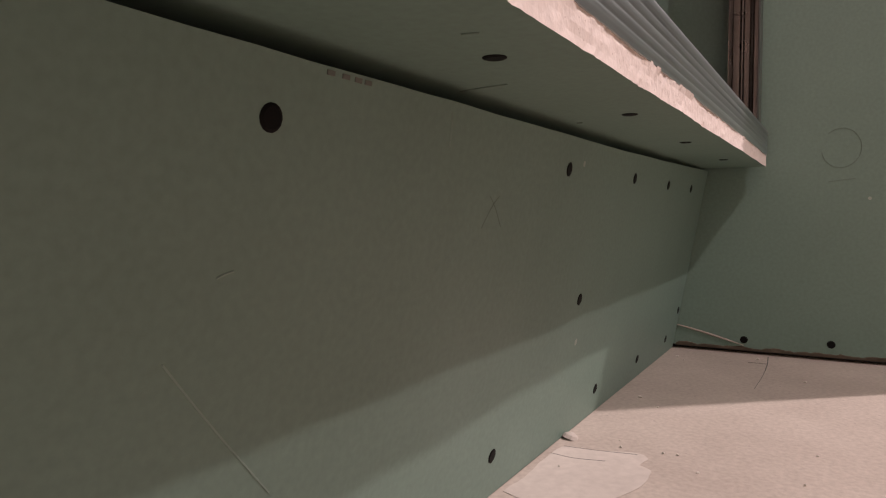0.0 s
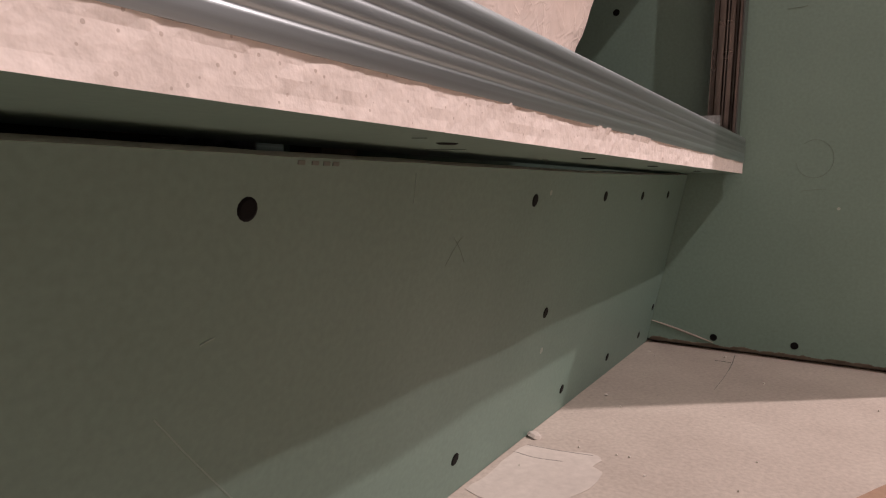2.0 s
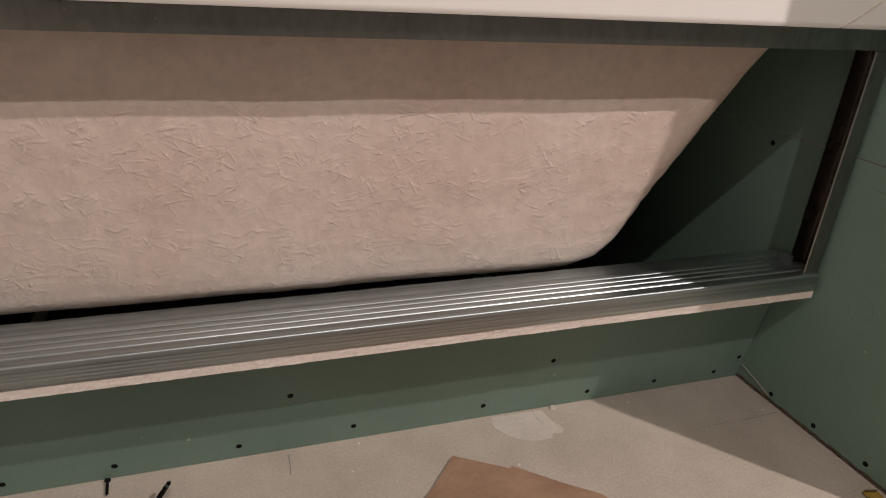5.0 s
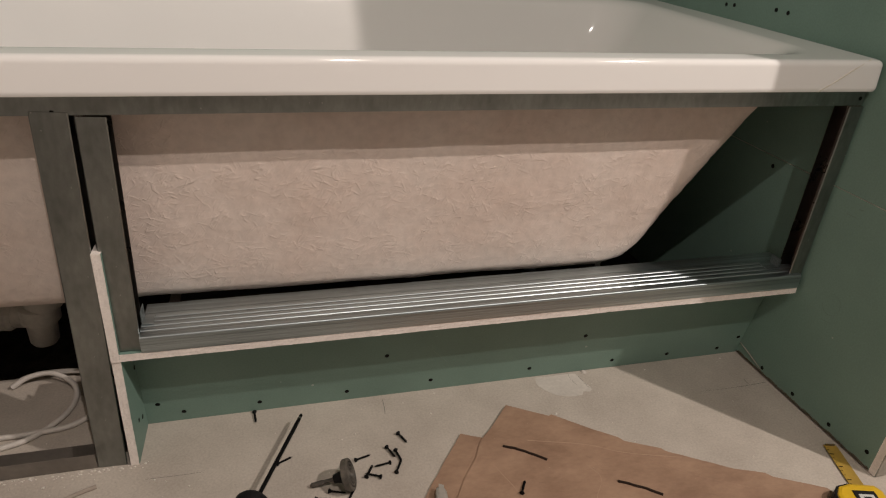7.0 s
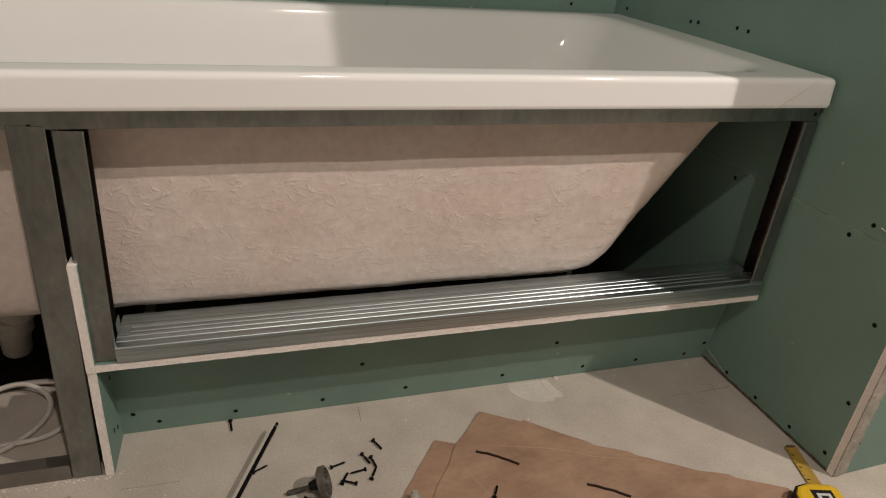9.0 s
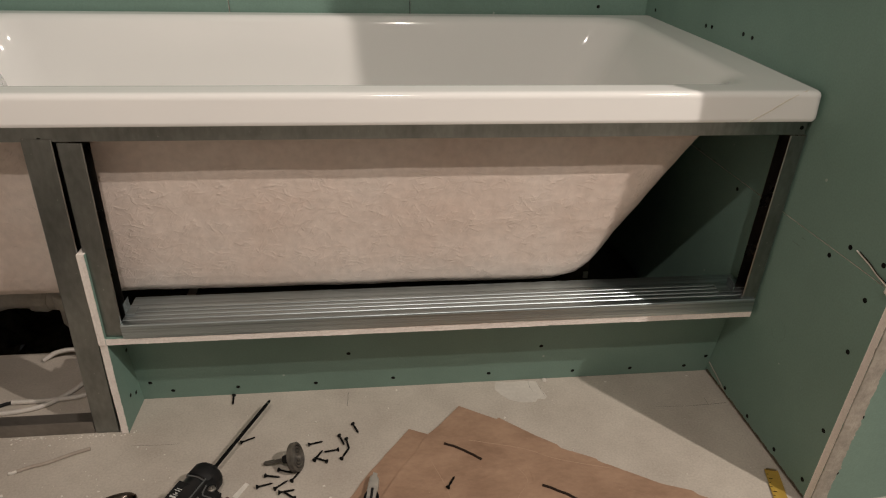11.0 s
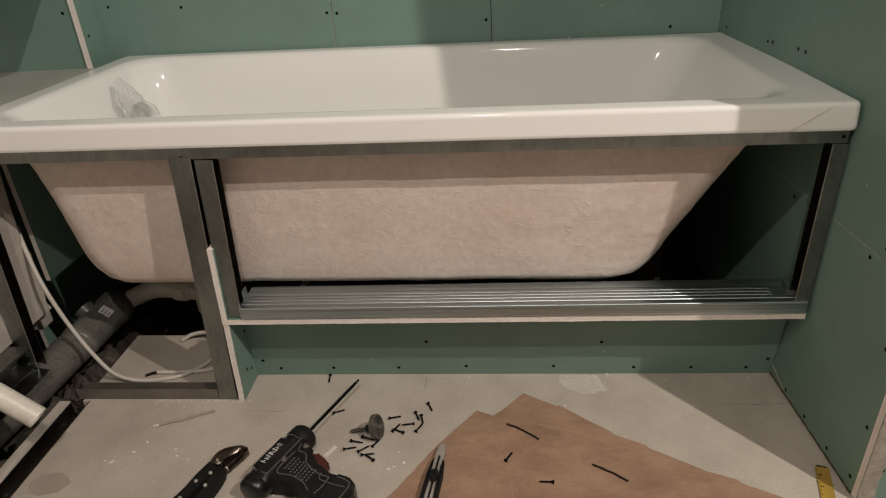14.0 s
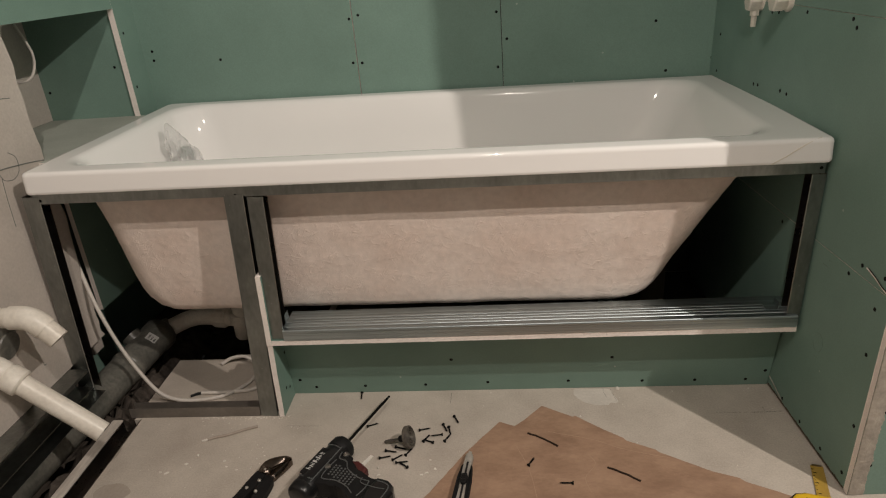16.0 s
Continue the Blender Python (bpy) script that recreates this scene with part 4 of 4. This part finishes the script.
STAIN = material("damp_floor_stain", (0.33, 0.285, 0.24), 0.75, dark=(0.40, 0.355, 0.305), scale=18, grain=200, amount=0.9, bump=0.1)
stain = thing("floor_stain", pose(0, 0, 0), "dark damp stain on the floor board", "stain")
part("patch", plate(bmesh.new(), [(-1.525 + (0.041 + 0.008 * noise.noise((math.cos(a) * 1.7, math.sin(a) * 1.7, 4))) * math.cos(a), -0.348 + (0.030 + 0.010 * noise.noise((math.cos(a) * 2.1, math.sin(a) * 2.1, 9))) * math.sin(a)) for a in (2 * math.pi * k / 40 for k in range(40))], 0.0001, 0.0003), STAIN, stain)
random.seed(4)
crumbs = bmesh.new()
for k in range(150):
    x, y = random.uniform(-1.55, -0.02), random.uniform(-0.42, -0.01)
    if k % 4 and k < 80:
        x, y = random.gauss(-1.2, 0.12), random.gauss(-0.22, 0.08)
    if y > -0.004 or x < -1.585:
        continue
    r = random.choice((0.0007, 0.0010, 0.0014, 0.0019, 0.003 if k % 9 == 0 else 0.001))
    base = len(crumbs.verts)
    made = bmesh.ops.create_icosphere(crumbs, subdivisions=1, radius=r, matrix=Matrix.Translation((x, y, r * 0.45)))
    for v in made["verts"]:
        v.co += Vector((random.uniform(-1, 1), random.uniform(-1, 1), random.uniform(-0.6, 0.3))) * r * 0.45
for k in range(70):
    x, y, r = random.uniform(-1.42, -1.19), -0.0935 - abs(random.gauss(0, 0.006)), random.choice((0.0008, 0.0012, 0.0018))
    bmesh.ops.create_icosphere(crumbs, subdivisions=1, radius=r, matrix=Matrix.Translation((x, y, r * 0.4)) @ Matrix.Diagonal((1.4, 1, 0.6, 1)))
for x, y, r in ((-1.497, -0.118, 0.003), (-1.423, -0.288, 0.006), (-1.389, -0.26, 0.005), (-1.44, -0.285, 0.004), (-0.825, -0.295, 0.005), (-0.807, -0.282, 0.004), (-0.835, -0.300, 0.004), (-0.93, -0.30, 0.004), (-0.82, -0.255, 0.003), (-1.29, -0.27, 0.0035), (-1.262, -0.28, 0.003), (-1.21, -0.235, 0.003), (-0.05, -0.016, 0.003), (-0.235, -0.022, 0.003)):
    made = bmesh.ops.create_icosphere(crumbs, subdivisions=1, radius=r, matrix=Matrix.Translation((x, y, 0.0006)) @ Matrix.Diagonal((1, 0.6, 0.3, 1)))
    for v in made["verts"]:
        v.co += Vector((random.uniform(-1, 1), random.uniform(-1, 1), random.uniform(-0.1, 0.1))) * r * 0.4
tagged(finish(crumbs, "gypsum_crumbs", CRUMB), "pale gypsum crumbs and dust scattered on the floor", "crumbs", kind="stuff")

# ---- loose screws ----
def loose_screw():
    ob = thing("loose_screw", pose(0, 0, 0), "black drywall screw lying on the floor", "screw", "loose drywall screws")
    part("head", turned(bmesh.new(), (0, 0, 0.0030), (0.006, 0, 0.0030), ((0, 0.0036), (0.12, 0.0042), (0.25, 0.0040), (0.75, 0.0019), (1, 0.0016)), 12), SCREW, ob)
    prof = [(0, 0.0016)]
    for k in range(11):
        prof += [(0.12 + k * 0.07, 0.0013), (0.145 + k * 0.07, 0.0021), (0.165 + k * 0.07, 0.0013)]
    prof += [(1, 0.0002)]
    part("shank", turned(bmesh.new(), (0.006, 0, 0.0030), (0.029, 0, 0.0022), prof, 8), SCREW, ob)
    return ob


SPOTS = ((-1.021, -0.006, -1.018, -0.036), (-0.984, -0.142, -0.962, -0.131), (-0.856, -0.158, -0.832, -0.151), (-0.797, -0.174, -0.824, -0.177), (-0.817, -0.202, -0.842, -0.189), (-0.842, -0.198, -0.834, -0.184),
         (-0.799, -0.137, -0.790, -0.158), (-0.785, -0.147, -0.779, -0.172), (-0.792, -0.198, -0.781, -0.176), (-0.774, -0.108, -0.763, -0.131), (-0.927, -0.226, -0.882, -0.234), (-0.938, -0.251, -0.908, -0.243),
         (-0.906, -0.258, -0.885, -0.240), (-0.878, -0.243, -0.868, -0.225), (-0.868, -0.281, -0.892, -0.262), (-0.898, -0.266, -0.874, -0.262), (-0.905, -0.214, -0.880, -0.222))
first = loose_screw()
for k, (x0, y0, x1, y1) in enumerate(SPOTS):
    m = pose(x0, y0, 0.0012, 0, 0, math.degrees(math.atan2(y1 - y0, x1 - x0)))
    if k == 0:
        first.matrix_world = m
    else:
        copy_thing(first, m)
for x0, y0, x1, y1 in ((-0.603, -0.285, -0.592, -0.266), (-0.512, -0.337, -0.536, -0.336)):
    on_card = copy_thing(first, pose(x0, y0, 0.0075, 0, 0, math.degrees(math.atan2(y1 - y0, x1 - x0))))
    on_card["label"] = "black drywall screw lying on the cardboard"

RUSTY = material("worn_abrasive", (0.13, 0.115, 0.095), 0.6, metal=0.3, dark=(0.05, 0.045, 0.04), scale=60, grain=200, amount=0.9, bump=0.3)
LIGHT_STEEL = material("brushed_light_metal", (0.50, 0.47, 0.42), 0.34, metal=0.4, dark=(0.3, 0.28, 0.26), scale=30, grain=90, amount=0.8, bump=0.1)
# ---- hand tools ----
drill = thing("cordless_drill", pose(-1.043, -0.300, 0.0, 0, 0, 66.5), "black compact cordless drill with long bit lying on its side", "drill")
# its axis runs along x; the grip goes to -y
part("housing", turned(bmesh.new(), (-0.100, 0, 0.030), (0.050, 0, 0.030), ((0, 0.017), (0.02, 0.022), (0.07, 0.0265), (0.25, 0.0285), (0.7, 0.0285), (0.9, 0.027), (1, 0.025)), 24), DARK_GREY, drill, smooth=True)
part("tail_cap", turned(bmesh.new(), (-0.102, 0, 0.030), (-0.078, 0, 0.030), ((0, 0.020), (0.08, 0.0245), (0.25, 0.0275), (0.95, 0.0292), (1, 0.0286)), 24), DARK_GREY, drill, "grey-black end cap", True)
part("gear_collar", turned(bmesh.new(), (0.040, 0, 0.030), (0.074, 0, 0.030), ((0, 0.0278), (0.1, 0.0295), (0.7, 0.0285), (0.9, 0.024), (1, 0.014)), 24), BLACK, drill, smooth=True)
part("chuck", turned(bmesh.new(), (0.070, 0, 0.030), (0.084, 0, 0.030), ((0, 0.009), (0.6, 0.0085), (1, 0.005)), 16), BLACK, drill)
part("bit", turned(bmesh.new(), (0.078, 0.0, 0.030), (0.264, 0.0, 0.030), ((0, 0.0036), (0.9, 0.0036), (0.93, 0.0030), (0.985, 0.0030), (1, 0.0012)), 6), SCREW, drill, "long dark hexagonal bit")
part("bit_tip", turned(bmesh.new(), (0.252, 0.0, 0.030), (0.2645, 0.0, 0.030), ((0, 0.0038), (1, 0.0015)), 6), STEEL, drill, "bare steel bit tip")
grip_line = [(p.x, p.y) for p in spline([(-0.074, -0.010, 0), (0.044, -0.010, 0), (0.040, -0.036, 0), (0.020, -0.054, 0), (0.004, -0.082, 0), (-0.011, -0.104, 0), (-0.010, -0.150, 0), (-0.074, -0.150, 0), (-0.072, -0.112, 0), (-0.062, -0.088, 0), (-0.056, -0.060, 0), (-0.064, -0.036, 0)], 3)]
part("grip", plate(bmesh.new(), grip_line, 0.010, 0.050, 0.006), BLACK, drill, "black textured rubber grip")
part("trigger", plate(bmesh.new(), [(0.026, -0.054), (0.022, -0.066), (0.024, -0.084), (0.018, -0.098), (0.002, -0.099), (-0.004, -0.088), (0.004, -0.068), (0.012, -0.054)], 0.018, 0.043, 0.005), RED, drill, "dark red trigger")
part("battery", plate(bmesh.new(), [(-0.006, -0.140), (-0.004, -0.166), (-0.012, -0.182), (-0.028, -0.190), (-0.082, -0.188), (-0.090, -0.170), (-0.084, -0.140), (-0.045, -0.134)], 0.006, 0.055, 0.007), DARK_GREY, drill, "dark grey battery pack")
part("label_plate", cube(-0.062, 0.020, -0.002, 0.020, 0.0548, 0.0578, 0.0008), BLACK, drill)
random.seed(9)
for k in range(13):
    x, w = -0.048 + 0.0044 * k + random.uniform(-0.001, 0.001), random.uniform(0.001, 0.0034)
    part("logo_bar", cube(x, x + w, 0.004 + random.uniform(-0.003, 0.002), 0.012 + random.uniform(-0.003, 0.003), 0.0572, 0.0582), LABEL, drill, "smeared pale lettering bar")
def drill_seam(points, z, r=0.0012):
    part("seam", hose(bmesh.new(), [(x, y, z) for x, y in points], r, 6, 4), TRIM, drill, "grey moulded seam line")


drill_seam([(-0.072, -0.016), (-0.03, -0.0165), (0.01, -0.0165), (0.040, -0.0165)], 0.0535)
drill_seam([(0.034, -0.0165), (0.036, -0.002), (0.034, 0.016)], 0.0565)
drill_seam([(-0.066, -0.0165), (-0.068, 0.0), (-0.066, 0.018)], 0.0565)
drill_seam([(0.030, -0.024), (0.012, -0.030), (0.010, -0.050), (-0.008, -0.066), (-0.020, -0.100), (-0.020, -0.128)], 0.0503)
drill_seam([(-0.020, -0.128), (-0.040, -0.130), (-0.064, -0.126)], 0.0503)
drill_seam([(-0.062, -0.112), (-0.050, -0.090), (-0.046, -0.060), (-0.052, -0.030), (-0.030, -0.024), (0.006, -0.026)], 0.0503)
drill_seam([(-0.016, -0.146), (-0.016, -0.166), (-0.026, -0.178), (-0.074, -0.178)], 0.0553)
drill_seam([(-0.020, -0.112), (-0.034, -0.118), (-0.034, -0.150), (-0.030, -0.172)], 0.0553, 0.0009)
for k in range(40):
    cx, cy = -0.036 + 0.0068 * (k % 5) + 0.0034 * (k // 5 % 2) - 0.0016 * (k // 5), -0.036 - 0.0082 * (k // 5)
    part("grip_stud", turned(bmesh.new(), (cx, cy, 0.0495), (cx, cy, 0.0512), ((0, 0.0028), (1, 0.0018)), 6), TRIM, drill)
for x, y in ((0.026, -0.038), (-0.020, -0.022), (-0.064, -0.150)):
    part("case_screw", turned(bmesh.new(), (x, y, 0.049), (x, y, 0.0545), ((0, 0.0065), (0.8, 0.0065), (1, 0.0045), (1, 0.0025), (0.5, 0.0025)), 14), STEEL, drill, "recessed steel case screw")

DARK_STEEL = material("oiled_dark_steel", (0.20, 0.165, 0.14), 0.26, metal=1.0, dark=(0.07, 0.055, 0.045), scale=30, grain=120, amount=0.8, bump=0.08)
snips = thing("tin_snips", pose(-1.182, -0.307, 0.0), "dark steel tin snips with black riveted handles on the floor", "snips")
def blade_of(name, outer, inner, z0, z1):
    """A forged jaw: thick rounded back, thin towards the cutting edge."""
    a, b = spline([(x, y, 0) for x, y in outer], 5), spline([(x, y, 0) for x, y in inner], 5)
    loops = []
    for p, q in zip(a, b):
        loops.append([(p.x, p.y, z0), (p.x, p.y, z0 + (z1 - z0) * 0.55), (p.x * 0.82 + q.x * 0.18, p.y * 0.82 + q.y * 0.18, z1), (p.x * 0.4 + q.x * 0.6, p.y * 0.4 + q.y * 0.6, z1 - 0.001), (q.x, q.y, z0 + (z1 - z0) * 0.5), (q.x, q.y, z0)])
    part(name, rings(bmesh.new(), loops), DARK_STEEL, snips, "oiled dark steel jaw", True)


blade_of("upper_jaw", [(-0.020, 0.002), (-0.018, 0.026), (-0.006, 0.042), (0.014, 0.050), (0.034, 0.051), (0.048, 0.044)], [(0.004, -0.004), (0.004, 0.010), (0.010, 0.022), (0.020, 0.031), (0.034, 0.040), (0.047, 0.042)], 0.006, 0.020)
blade_of("lower_jaw", [(0.004, -0.016), (0.022, -0.012), (0.030, 0.002), (0.038, 0.016), (0.045, 0.030), (0.049, 0.041)], [(-0.008, 0.004), (0.000, 0.010), (0.008, 0.020), (0.018, 0.029), (0.034, 0.038), (0.047, 0.042)], 0.002, 0.016)
for line in ([(-0.018, 0.010), (-0.032, -0.026), (-0.046, -0.070), (-0.078, -0.140), (-0.058, -0.150), (-0.024, -0.078), (-0.006, -0.036), (0.004, -0.008), (-0.004, 0.012)],
             [(-0.004, -0.010), (-0.006, -0.040), (-0.010, -0.080), (-0.032, -0.150), (-0.008, -0.156), (0.016, -0.080), (0.024, -0.030), (0.020, -0.012), (0.008, -0.004)]):
    part("handle", plate(bmesh.new(), [(p.x, p.y) for p in spline([(x, y, 0) for x, y in line + line[:1]], 4)[:-1]], 0.002, 0.0165 + 0.0015 * (line[0][0] < -0.01), 0.004), BLACK, snips, "black moulded handle", True)
part("pivot_bolt", turned(bmesh.new(), (0.002, 0.004, 0.012), (0.002, 0.004, 0.0245), ((0, 0.010), (0.8, 0.010), (1, 0.007)), 8), DARK_STEEL, snips)
for x, y in ((-0.005, -0.025), (-0.026, -0.046), (-0.003, -0.056), (0.000, 0.003), (-0.040, -0.088)):
    part("rivet", turned(bmesh.new(), (x, y, 0.012), (x, y, 0.0215 if y < 0 else 0.0262), ((0, 0.0038), (0.8, 0.0038), (1, 0.0022)), 12), LIGHT_STEEL, snips, "shiny round rivet")

knife = thing("utility_knife", pose(-0.730, -0.252, 0.0066, 0, 0, -97), "metal utility knife with black grips lying on the cardboard edge", "knife")
part("body", plate(bmesh.new(), [(0.0, -0.004), (0.003, -0.0075), (0.010, -0.009), (0.060, -0.010), (0.16, -0.011), (0.165, 0.0), (0.16, 0.011), (0.060, 0.010), (0.010, 0.009), (0.004, 0.0065)], 0.0, 0.0125, 0.003), LIGHT_STEEL, knife)
for sgn in (1, -1):
    line = [(0.036, 0.0085), (0.044, 0.0125), (0.075, 0.0155), (0.165, 0.0175), (0.165, 0.0085), (0.10, 0.0072), (0.06, 0.0080)]
    part("grip_side", plate(bmesh.new(), [(x, y * sgn) for x, y in (line if sgn > 0 else line[::-1])], 0.001, 0.0150, 0.003), BLACK, knife, "black rubber grip")
part("slider", plate(bmesh.new(), [(0.070, -0.005), (0.076, -0.0072), (0.092, -0.0072), (0.098, -0.004), (0.098, 0.004), (0.092, 0.0072), (0.076, 0.0072), (0.070, 0.005)], 0.0125, 0.0195, 0.0015), BLACK, knife, "black thumb slider")
for k in range(3):
    part("slider_rib", cube(0.075 + 0.006 * k, 0.0775 + 0.006 * k, -0.006, 0.006, 0.0195, 0.0208, 0.0004), DARK_GREY, knife)
part("slot", cube(0.018, 0.150, -0.0022, 0.0022, 0.0124, 0.0129), DARK_GREY, knife, "dark slider slot")
part("blade", plate(bmesh.new(), [(-0.004, -0.003), (0.03, -0.006), (0.03, 0.005), (-0.001, 0.005)], 0.0127, 0.0132), LIGHT_STEEL, knife)

scrap = thing("paper_scrap", pose(-0.964, -0.254, 0.0, 0, 0, 62), "small pale paper offcut lying on the floor", "scrap")
part("sheet", plate(bmesh.new(), [(-0.017, -0.0045), (0.017, -0.005), (0.018, 0.004), (-0.016, 0.0055)], 0.0004, 0.0012), CRUMB, scrap)

brush = thing("rotary_disc", pose(-0.872, -0.208, 0.0262, 0, -19, -8), "worn dark rotary disc tool leaning on its shank", "drill bit")
part("disc", turned(bmesh.new(), (-0.006, 0, 0), (0.006, 0, 0), ((0, 0.008), (0.02, 0.024), (0.15, 0.0262), (0.85, 0.0262), (0.98, 0.0235), (0.98, 0.0215), (0.62, 0.0200), (0.98, 0.0180), (0.98, 0.0160), (0.62, 0.0145), (0.98, 0.0125), (0.98, 0.0105), (0.62, 0.0085), (1.0, 0.0060), (0.7, 0.003)), 26), RUSTY, brush, "scuffed ringed disc", True)
part("hub", turned(bmesh.new(), (-0.024, 0, 0), (-0.005, 0, 0), ((0, 0.007), (0.5, 0.009), (1, 0.010)), 12), BLACK, brush)
part("shank", turned(bmesh.new(), (-0.064, 0, 0), (-0.022, 0, 0), ((0, 0.002), (0.08, 0.0042), (0.5, 0.0042), (0.55, 0.0032), (1, 0.0032)), 6), RUSTY, brush)

BLADE = material("mustard_tape_blade", (0.42, 0.27, 0.045), 0.42, dark=(0.31, 0.21, 0.05), scale=30, grain=160, amount=0.7, bump=0.05)
tape = thing("tape_measure", pose(-0.079, -0.430, 0.0, 0, 0, -15), "yellow tape measure lying on the floor with its blade pulled out", "tape measure")
part("case", plate(bmesh.new(), [(-0.038, -0.030), (-0.030, -0.040), (0.034, -0.040), (0.044, -0.030), (0.044, 0.028), (0.036, 0.040), (-0.006, 0.041), (-0.026, 0.034), (-0.036, 0.018)], 0.0, 0.034, 0.006), YELLOW, tape)
part("bumper", plate(bmesh.new(), [(-0.0395, -0.024), (-0.034, -0.026), (-0.031, 0.016), (-0.022, 0.031), (-0.004, 0.038), (-0.006, 0.0435), (-0.027, 0.0365), (-0.0385, 0.020)], 0.006, 0.030, 0.0015), BLACK, tape, "black rubber bumper")
part("window_frame", cube(-0.010, 0.026, -0.010, 0.024, 0.034, 0.0354, 0.0005), BLACK, tape, "black window frame")
part("window", cube(-0.004, 0.020, -0.002, 0.016, 0.0354, 0.0360), LABEL, tape, "pale reading window")
part("window_bar", cube(0.002, 0.014, 0.003, 0.011, 0.0360, 0.0363), DARK_GREY, tape)
arc = [0.020 + 0.004 * k for k in range(7)]
def lift(x, y):
    return 0.0012 + 14 * (x - 0.032) ** 2 + 0.02 * max(0, 0.075 - y)


rows_ = [0.036, 0.05, 0.065, 0.08, 0.10, 0.13, 0.158]
part("blade", rings(bmesh.new(), [[(x, y, lift(x, y)) for x in arc] + [(x, y, lift(x, y) - 0.0005) for x in arc[::-1]] for y in rows_]), BLADE, tape, "thin mustard steel blade", True)
part("hook", cube(0.023, 0.041, 0.157, 0.1584, 0.0002, 0.006), STEEL, tape, "steel end hook")
for k in range(11):
    y = 0.048 + 0.0098 * k
    part("tick", cube(0.0205, 0.0245 + 0.005 * (k % 3 == 0), y, y + 0.0008, lift(0.0225, y) - 0.0006, lift(0.0225, y) + 0.0006), BLACK, tape)

# ---- pencil marks ----
marks = thing("pencil_marks", pose(0, 0, 0, 0, 1.1, 2.4), "faint pencil circle and strokes on the side wall", "marks")
part("ring", hose(bmesh.new(), [(-0.0002, -0.169 + 0.0185 * math.cos(radians(a)), 0.230 + 0.021 * math.sin(radians(a))) for a in range(50, 371, 30)], 0.00024, 5, 3), FAINT, marks)
part("stroke", hose(bmesh.new(), [(-0.0002, -0.158, 0.194), (-0.0002, -0.17, 0.1955), (-0.0002, -0.183, 0.197)], 0.0003, 5, 3), FAINT, marks)
for line in (((-0.131, 0.396), (-0.142, 0.396), (-0.151, 0.397)), ((-0.15, 0.412), (-0.159, 0.413))):
    part("scuff", hose(bmesh.new(), [(-0.0002, y, z) for y, z in line], 0.0005, 5, 3), FAINT, marks)
scrawl = thing("wall_scribble", pose(0, 0, 0), "dark pencil loop and thin cracks on the beige plaster wall", "marks")
for name, line, r_ in (("crack", ((-0.15, 0.676), (-0.092, 0.675), (-0.034, 0.669), (0.008, 0.663), (0.050, 0.656)), 0.0012),
                       ("loop", ((-0.053, 0.703), (-0.035, 0.687), (-0.039, 0.658), (-0.062, 0.645), (-0.090, 0.651), (-0.10, 0.670)), 0.0008),
                       ("stroke", ((-0.096, 0.657), (-0.102, 0.608), (-0.106, 0.547)), 0.0007),
                       ("crack", ((-0.05, 0.818), (-0.021, 0.815), (0.008, 0.811)), 0.0009),
                       ("stroke", ((-0.172, 0.232), (-0.173, 0.224), (-0.166, 0.223)), 0.0008)):
    part(name, hose(bmesh.new(), [(LEFT + 0.0002, y, z) for y, z in line], r_, 5, 5), PENCIL, scrawl)
